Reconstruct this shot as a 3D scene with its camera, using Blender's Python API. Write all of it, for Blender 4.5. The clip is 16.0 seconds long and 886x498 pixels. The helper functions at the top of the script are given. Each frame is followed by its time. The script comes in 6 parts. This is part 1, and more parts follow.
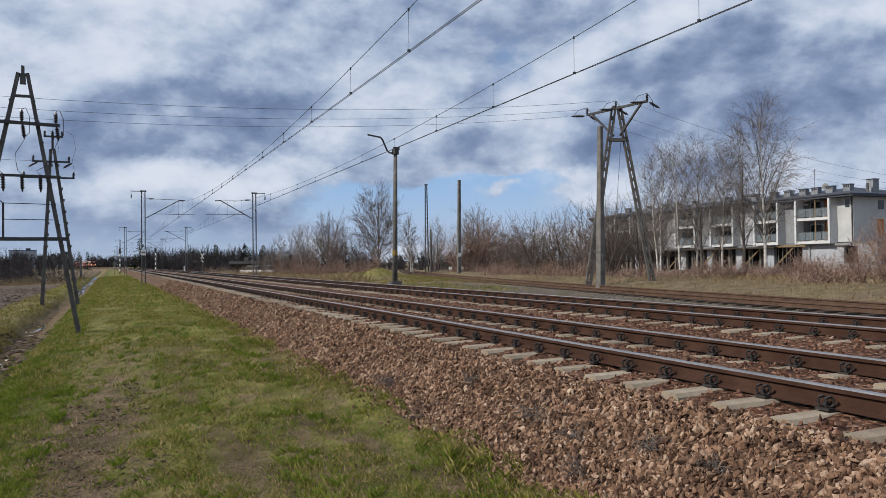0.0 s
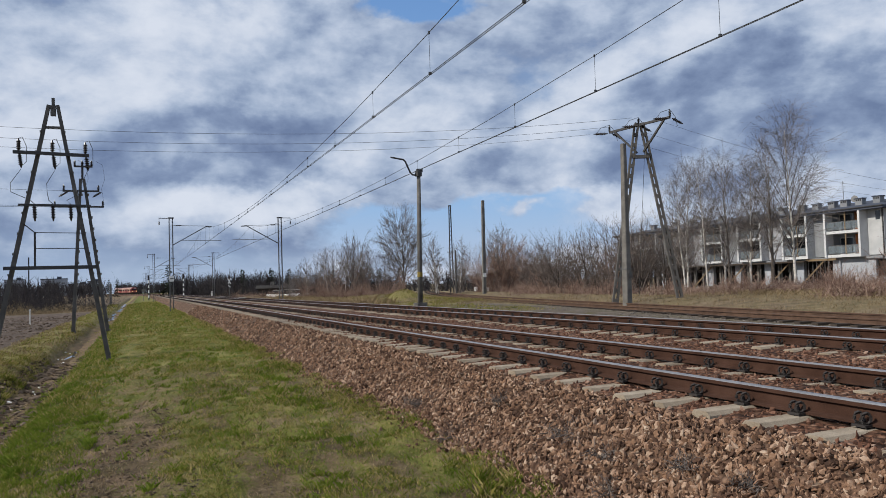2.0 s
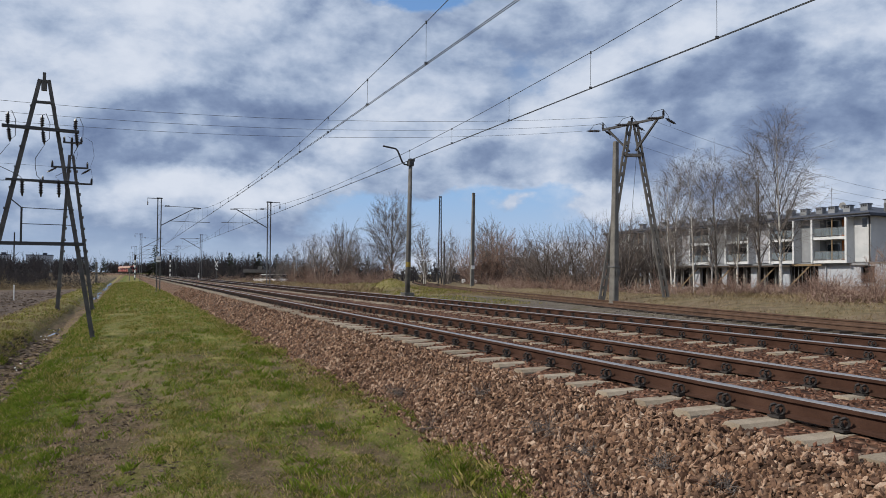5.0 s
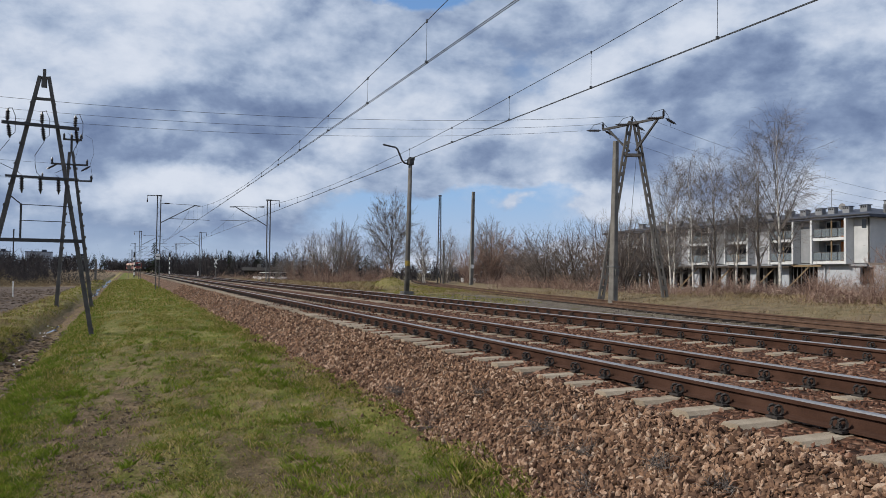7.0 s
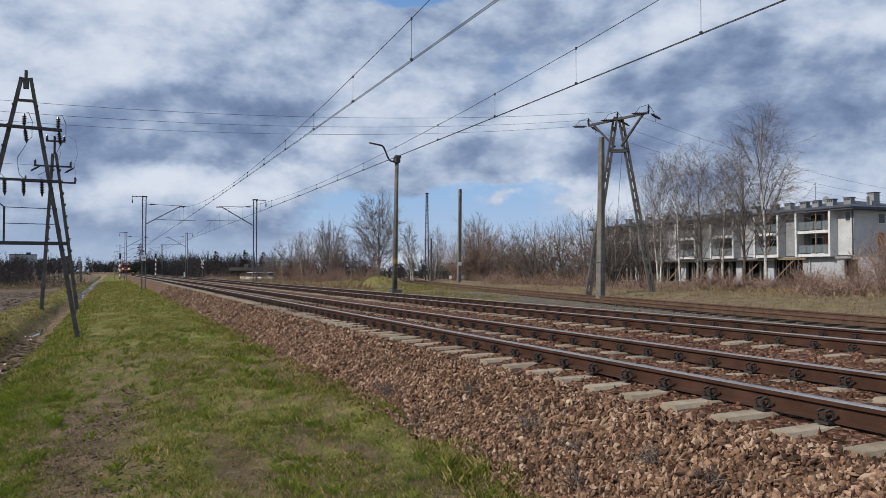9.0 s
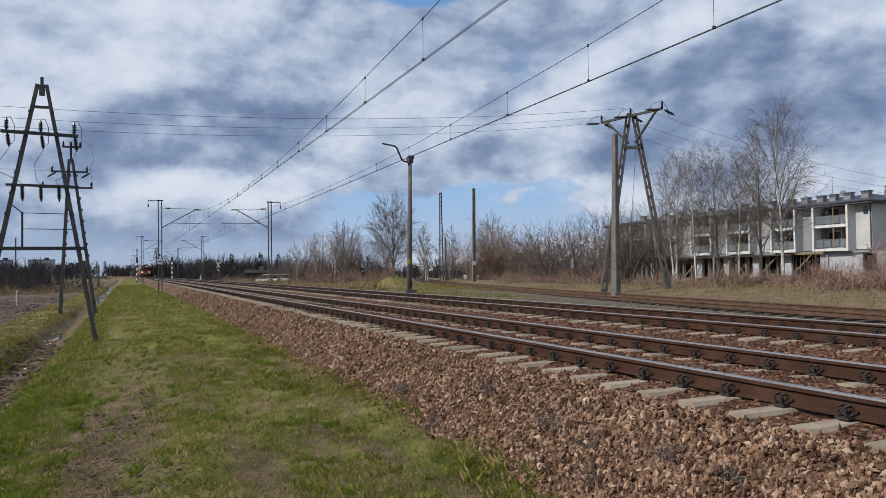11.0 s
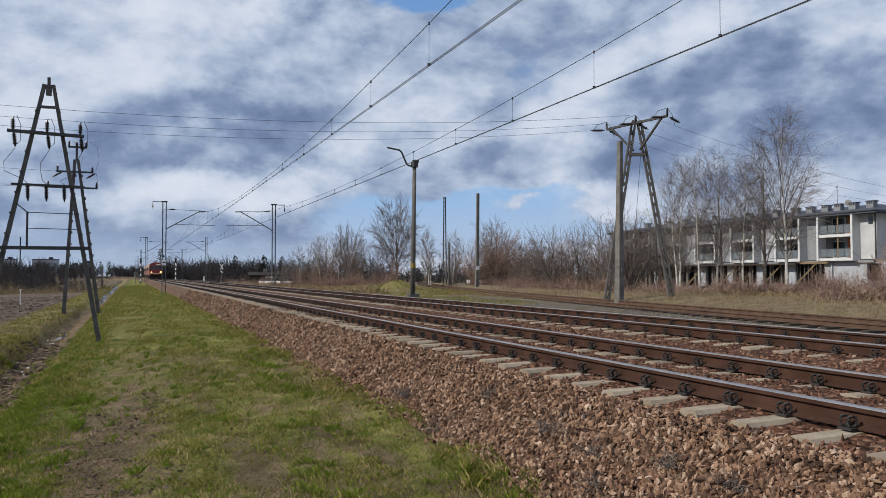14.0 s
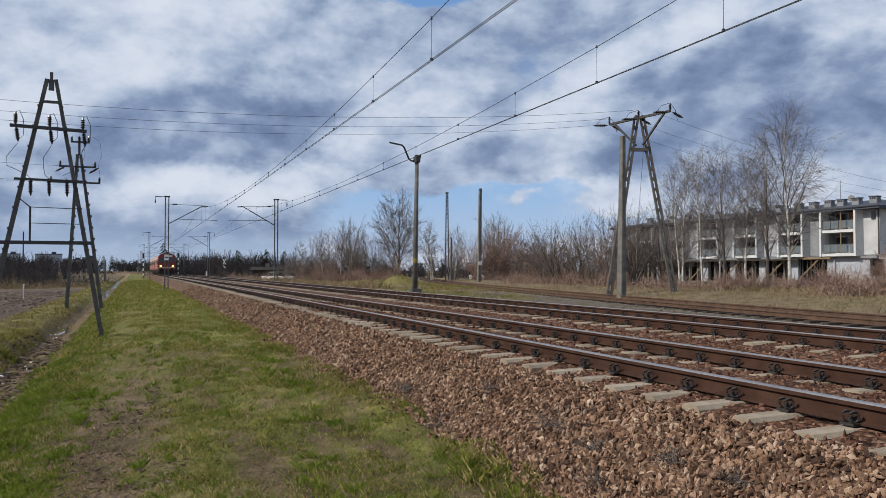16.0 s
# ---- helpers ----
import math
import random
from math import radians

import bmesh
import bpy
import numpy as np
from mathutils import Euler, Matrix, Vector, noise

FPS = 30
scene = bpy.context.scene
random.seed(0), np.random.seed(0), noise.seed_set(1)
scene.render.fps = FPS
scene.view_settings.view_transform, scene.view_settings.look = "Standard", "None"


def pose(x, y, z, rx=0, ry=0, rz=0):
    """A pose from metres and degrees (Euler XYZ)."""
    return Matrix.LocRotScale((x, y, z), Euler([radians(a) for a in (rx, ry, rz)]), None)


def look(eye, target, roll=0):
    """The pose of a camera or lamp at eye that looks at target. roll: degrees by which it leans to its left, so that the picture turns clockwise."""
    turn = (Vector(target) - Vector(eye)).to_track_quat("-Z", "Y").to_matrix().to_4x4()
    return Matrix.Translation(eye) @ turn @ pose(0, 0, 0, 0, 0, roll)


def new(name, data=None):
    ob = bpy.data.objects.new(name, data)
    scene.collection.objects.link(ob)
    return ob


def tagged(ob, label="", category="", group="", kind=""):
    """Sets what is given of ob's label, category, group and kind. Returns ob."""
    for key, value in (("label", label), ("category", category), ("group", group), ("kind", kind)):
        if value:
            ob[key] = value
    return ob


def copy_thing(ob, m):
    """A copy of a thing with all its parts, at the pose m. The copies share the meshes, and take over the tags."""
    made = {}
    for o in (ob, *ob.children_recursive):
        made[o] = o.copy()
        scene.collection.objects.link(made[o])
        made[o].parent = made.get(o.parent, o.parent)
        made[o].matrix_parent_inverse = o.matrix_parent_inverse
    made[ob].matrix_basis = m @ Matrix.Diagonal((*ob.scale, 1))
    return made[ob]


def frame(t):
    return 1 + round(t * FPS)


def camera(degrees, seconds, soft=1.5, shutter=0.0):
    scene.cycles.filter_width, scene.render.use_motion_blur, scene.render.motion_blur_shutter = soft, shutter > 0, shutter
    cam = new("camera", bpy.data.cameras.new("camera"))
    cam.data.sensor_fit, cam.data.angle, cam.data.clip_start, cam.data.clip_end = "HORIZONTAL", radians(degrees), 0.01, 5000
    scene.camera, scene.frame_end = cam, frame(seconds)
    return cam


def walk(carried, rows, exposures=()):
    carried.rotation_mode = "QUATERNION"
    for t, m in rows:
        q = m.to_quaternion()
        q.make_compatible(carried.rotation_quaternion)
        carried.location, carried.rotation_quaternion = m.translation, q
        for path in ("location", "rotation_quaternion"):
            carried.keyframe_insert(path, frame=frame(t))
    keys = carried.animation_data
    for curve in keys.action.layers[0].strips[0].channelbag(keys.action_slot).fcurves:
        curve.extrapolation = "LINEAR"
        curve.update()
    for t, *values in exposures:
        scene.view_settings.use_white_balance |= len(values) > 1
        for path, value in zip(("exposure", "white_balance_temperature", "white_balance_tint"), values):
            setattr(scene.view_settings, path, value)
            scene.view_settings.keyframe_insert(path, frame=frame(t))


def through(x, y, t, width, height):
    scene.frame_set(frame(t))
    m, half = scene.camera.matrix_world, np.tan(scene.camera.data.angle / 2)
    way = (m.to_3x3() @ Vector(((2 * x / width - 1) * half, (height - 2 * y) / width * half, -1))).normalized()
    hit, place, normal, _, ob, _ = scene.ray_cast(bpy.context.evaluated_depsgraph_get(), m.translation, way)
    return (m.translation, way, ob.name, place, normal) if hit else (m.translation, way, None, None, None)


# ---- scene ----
EYE = 0.87
cam = camera(59.2, 16.0, 0.55)
walk(cam, [
    (0.0, pose(0, 0, EYE, 90.953, 0.669, -22.846)),
    (0.5, pose(0, 0, EYE, 91.223, 0.755, -22.832)),
    (1.0, pose(0, 0, EYE, 91.878, 0.835, -22.534)),
    (1.5, pose(0, 0, EYE, 92.208, 1.155, -22.124)),
    (2.0, pose(0, 0, EYE, 92.519, 1.733, -21.001)),
    (2.5, pose(0, 0, EYE, 92.553, 1.686, -20.756)),
    (3.0, pose(0, 0, EYE, 92.528, 1.596, -21.143)),
    (3.5, pose(0, 0, EYE, 92.514, 1.086, -21.581)),
    (4.0, pose(0, 0, EYE, 92.352, 0.238, -21.812)),
    (6.5, pose(0, 0, EYE, 91.517, -0.690, -21.918)),
    (7.0, pose(0, 0, EYE, 91.770, -0.724, -21.944)),
    (7.5, pose(0, 0, EYE, 91.811, -0.692, -22.201)),
    (8.0, pose(0, 0, EYE, 91.756, -0.655, -22.633)),
    (8.5, pose(0, 0, EYE, 91.700, -0.379, -22.851)),
    (9.0, pose(0, 0, EYE, 91.596, 0.031, -22.838)),
    (11.5, pose(0, 0, EYE, 91.660, 0.733, -21.569)),
    (12.0, pose(0, 0, EYE, 91.828, 0.546, -21.355)),
    (12.5, pose(0, 0, EYE, 92.043, 0.208, -21.360)),
    (13.0, pose(0, 0, EYE, 92.066, 0.134, -21.459)),
    (13.5, pose(0, 0, EYE, 91.961, 0.101, -21.581)),
    (14.0, pose(0, 0, EYE, 91.918, 0.059, -21.531)),
    (14.5, pose(0, 0, EYE, 91.901, 0.077, -21.401)),
    (15.0, pose(0, 0, EYE, 91.787, 0.170, -21.301)),
    (15.5, pose(0, 0, EYE, 91.594, 0.116, -21.339)),
    (16.0, pose(0, 0, EYE, 91.557, -0.000, -21.363)),
])

# ---- world, sun, exposure ----
SUN_AZ, SUN_EL = radians(-88), radians(37)   # clockwise from +y
sun_from = Vector((math.sin(SUN_AZ) * math.cos(SUN_EL), math.cos(SUN_AZ) * math.cos(SUN_EL), math.sin(SUN_EL)))
sun = new("sun", bpy.data.lights.new("sun", "SUN"))
sun.matrix_basis = look(sun_from * 50, (0, 0, 0))
sun.data.energy, sun.data.angle, sun.data.color = 4.3, radians(0.8), (1.0, 0.93, 0.82)


class Nodes:
    """Short hand for node trees."""
    def __init__(self, tree):
        self.tree = tree

    def add(self, kind, **values):
        node = self.tree.nodes.new(kind)
        for key, value in values.items():
            if key in node.inputs.keys():
                node.inputs[key].default_value = value
            else:
                setattr(node, key, value)
        return node

    def link(self, a, b):
        self.tree.links.new(a, b)

    def math(self, op, a, b=0.0, c=0.0):
        node = self.tree.nodes.new("ShaderNodeMath")
        node.operation = op
        for k, value in enumerate((a, b, c)):
            if isinstance(value, (int, float)):
                node.inputs[k].default_value = value
            else:
                self.link(value, node.inputs[k])
        return node.outputs[0]

    def vmath(self, op, a, b):
        node = self.tree.nodes.new("ShaderNodeVectorMath")
        node.operation = op
        for k, value in enumerate((a, b)):
            if isinstance(value, tuple):
                node.inputs[k].default_value = value
            else:
                self.link(value, node.inputs[k])
        return node.outputs[0]

    def noise(self, vector, scale, detail=6.0, rough=0.55, warp=0.0):
        node = self.add("ShaderNodeTexNoise", Scale=scale, Detail=detail, Roughness=rough, Distortion=warp)
        self.link(vector, node.inputs["Vector"])
        return node.outputs["Fac"]

    def ramp(self, fac, stops):
        node = self.tree.nodes.new("ShaderNodeValToRGB")
        el = node.color_ramp.elements
        while len(el) < len(stops):
            el.new(0.5)
        for e, (p, c) in zip(el, stops):
            e.position = p
            e.color = (c, c, c, 1) if isinstance(c, (int, float)) else (*c, 1)
        self.link(fac, node.inputs[0])
        return node.outputs[0]

    def mix(self, fac, a, b, blend="MIX"):
        node = self.tree.nodes.new("ShaderNodeMix")
        node.data_type, node.blend_type = "RGBA", blend
        for socket, value in ((node.inputs[0], fac), (node.inputs[6], a), (node.inputs[7], b)):
            if isinstance(value, (int, float)):
                socket.default_value = value
            elif isinstance(value, tuple):
                socket.default_value = (*value, 1)
            else:
                self.link(value, socket)
        return node.outputs[2]


def make_world():
    world = bpy.data.worlds.new("sky")
    scene.world = world
    world.use_nodes = True
    n = Nodes(world.node_tree)
    world.node_tree.nodes.clear()
    sky = n.add("ShaderNodeTexSky", sky_type="NISHITA", sun_disc=False, sun_elevation=SUN_EL, sun_rotation=SUN_AZ)
    blue = n.vmath("MULTIPLY", sky.outputs[0], (0.11, 0.11, 0.115))
    way = n.add("ShaderNodeTexCoord").outputs["Generated"]
    sep = n.add("ShaderNodeSeparateXYZ")
    n.link(way, sep.inputs[0])
    up = n.math("MAXIMUM", sep.outputs[2], 0.0)
    # the sky's own map: degrees round from +y and degrees up, ruffled by cloud noise
    round_ = n.math("MULTIPLY", n.math("ARCTAN2", sep.outputs[0], sep.outputs[1]), 57.3)
    rise = n.math("MULTIPLY", n.math("ARCSINE", up), 57.3)
    wide = n.vmath("MULTIPLY", way, (1.0, 1.0, 1.65))
    wide = n.vmath("ADD", wide, (4.4, 8.1, 2.2))
    ruffle = n.math("SUBTRACT", n.noise(wide, 6.0, 7.0, 0.58), 0.5)
    ruffle_b = n.math("SUBTRACT", n.noise(n.vmath("ADD", wide, (3.0, 1.0, 7.0)), 6.0, 7.0, 0.58), 0.5)
    u = n.math("ADD", round_, n.math("MULTIPLY", ruffle, 15.0))
    v = n.math("ADD", rise, n.math("MULTIPLY", ruffle_b, 7.0))

    def mass(at, high, wide_by, high_by, soft=0.5):
        a = n.math("DIVIDE", n.math("SUBTRACT", u, at), wide_by)
        b = n.math("DIVIDE", n.math("SUBTRACT", v, high), high_by)
        d = n.math("SQRT", n.math("ADD", n.math("MULTIPLY", a, a), n.math("MULTIPLY", b, b)))
        node = n.add("ShaderNodeMapRange", interpolation_type="SMOOTHSTEP")
        n.link(d, node.inputs[0])
        node.inputs[1].default_value, node.inputs[2].default_value = 1.0 - soft, 1.0 + soft * 0.6
        node.inputs[3].default_value, node.inputs[4].default_value = 1.0, 0.0
        return node.outputs[0]

    # heaped cloud: billows at three sizes, their sunward sides brighter
    big = n.noise(wide, 4.2, 10.0, 0.52, 0.15)
    side = n.noise(n.vmath("ADD", wide, (-0.035, 0.01, 0.045)), 4.2, 10.0, 0.52, 0.15)
    fine = n.noise(wide, 15.0, 9.0, 0.6, 0.1)
    tone = n.math("ADD", n.math("MULTIPLY", big, 0.50), n.math("MULTIPLY", fine, 0.48))
    tone = n.math("ADD", tone, n.math("MULTIPLY", n.math("SUBTRACT", big, side), 1.25))
    # grey undersides and bright heads of the banks that stand over the line
    for at, high, wb, hb, add, soft in ((5.0, 9.8, 9.0, 3.0, -0.14, 0.35), (-2.0, 12.2, 8.0, 1.5, -0.06, 0.6), (8.0, 5.9, 8.0, 1.3, 0.075, 0.4), (31.0, 8.4, 7.5, 2.0, -0.12, 0.3),
                                        (47.0, 10.4, 15.0, 4.2, -0.18, 0.8), (17.0, 11.0, 8.0, 2.0, -0.05, 0.6), (0.0, 15.8, 9.0, 2.4, 0.02, 0.5), (26.0, 13.6, 9.0, 2.0, 0.03, 0.6),
                                        (-3.0, 4.4, 14.0, 2.4, 0.06, 0.8), (47.0, 5.6, 6.0, 0.9, 0.0, 0.6), (34.2, 5.0, 2.6, 1.5, 0.10, 0.5), (27.0, 5.4, 1.5, 0.7, 0.04, 0.5)):
        if add:
            tone = n.math("ADD", tone, n.math("MULTIPLY", mass(at, high, wb, hb, soft), add))
    cloud = n.ramp(tone, [(0.20, (0.155, 0.215, 0.360)), (0.33, (0.235, 0.310, 0.470)), (0.43, (0.355, 0.440, 0.595)), (0.52, (0.475, 0.555, 0.70)), (0.62, (0.60, 0.665, 0.785)), (0.74, (0.68, 0.735, 0.84))])
    # clear sky under the banks and through a few gaps
    gap = n.math("ADD", mass(26.0, 4.2, 14.5, 2.7, 0.25), mass(20.5, 20.3, 4.0, 1.6, 0.5))
    gap = n.math("SUBTRACT", gap, n.math("ADD", n.math("MULTIPLY", mass(27.0, 5.4, 1.5, 0.7, 0.9), 0.8), mass(34.2, 5.0, 2.6, 1.5, 0.7)))
    thick = n.math("ADD", n.math("MULTIPLY", big, 0.75), n.math("MULTIPLY", fine, 0.25))
    low = n.ramp(up, [(0.0, 0.05), (0.07, 0.2)])
    cover = n.math("SUBTRACT", n.math("ADD", thick, low), n.math("MULTIPLY", gap, 0.32))
    cover = n.ramp(cover, [(0.40, 0.0), (0.60, 1.0)])
    haze = n.ramp(up, [(0.0, (0.42, 0.53, 0.71)), (0.05, (0.38, 0.52, 0.76)), (0.11, (0.27, 0.47, 0.78)), (0.5, (0.08, 0.22, 0.55))])
    clear = n.mix(0.85, blue, haze)
    back = n.add("ShaderNodeBackground", Strength=1.0)
    n.link(n.mix(cover, clear, cloud), back.inputs[0])
    out = n.add("ShaderNodeOutputWorld")
    n.link(back.outputs[0], out.inputs[0])


make_world()

# ---- materials ----
def surface(name, stops, scale=6.0, fine=60.0, rough=0.8, bump=0.3, depth=0.01, metal=0.0, random_tone=0.0, island=False, stretch=(1, 1, 1), glow=None, through=0.0):
    """A node material: a colour ramp over noise at two scales, with relief. stops: ramp stops."""
    m = bpy.data.materials.new(name)
    m.use_nodes = True
    m.node_tree.nodes.clear()
    n = Nodes(m.node_tree)
    co = n.vmath("MULTIPLY", n.add("ShaderNodeTexCoord").outputs["Object"], stretch)
    a, b = n.noise(co, scale, 5.0), n.noise(co, fine, 4.0, 0.6)
    fac = n.math("ADD", n.math("MULTIPLY", a, 0.6), n.math("MULTIPLY", b, 0.4))
    if random_tone:
        spread = n.add("ShaderNodeNewGeometry").outputs["Random Per Island"] if island else n.add("ShaderNodeObjectInfo").outputs["Random"]
        fac = n.math("ADD", fac, n.math("MULTIPLY", n.math("SUBTRACT", spread, 0.5), random_tone))
    colour = n.ramp(fac, stops)
    bs = n.add("ShaderNodeBsdfPrincipled", Metallic=metal)
    if rough >= 0.75:
        bs.inputs["Specular IOR Level"].default_value = 0.15
    n.link(colour, bs.inputs["Base Color"])
    n.link(n.math("ADD", n.math("MULTIPLY", b, 0.25), rough - 0.12), bs.inputs["Roughness"])
    if bump:
        bp = n.add("ShaderNodeBump", Strength=bump, Distance=depth)
        n.link(fac, bp.inputs["Height"])
        n.link(bp.outputs[0], bs.inputs["Normal"])
    if glow:
        bs.inputs["Emission Color"].default_value = (*glow[:3], 1)
        bs.inputs["Emission Strength"].default_value = glow[3]
    out = n.add("ShaderNodeOutputMaterial")
    last = bs.outputs[0]
    if through:   # light that comes through a leaf
        thin = n.add("ShaderNodeBsdfTranslucent")
        n.link(colour, thin.inputs[0])
        both = n.add("ShaderNodeMixShader")
        both.inputs[0].default_value = through
        n.link(last, both.inputs[1])
        n.link(thin.outputs[0], both.inputs[2])
        last = both.outputs[0]
    n.link(last, out.inputs[0])
    return m


def tones(*cols):
    lo, hi = 0.32, 0.68
    return [(lo + (hi - lo) * k / max(1, len(cols) - 1), c) for k, c in enumerate(cols)]


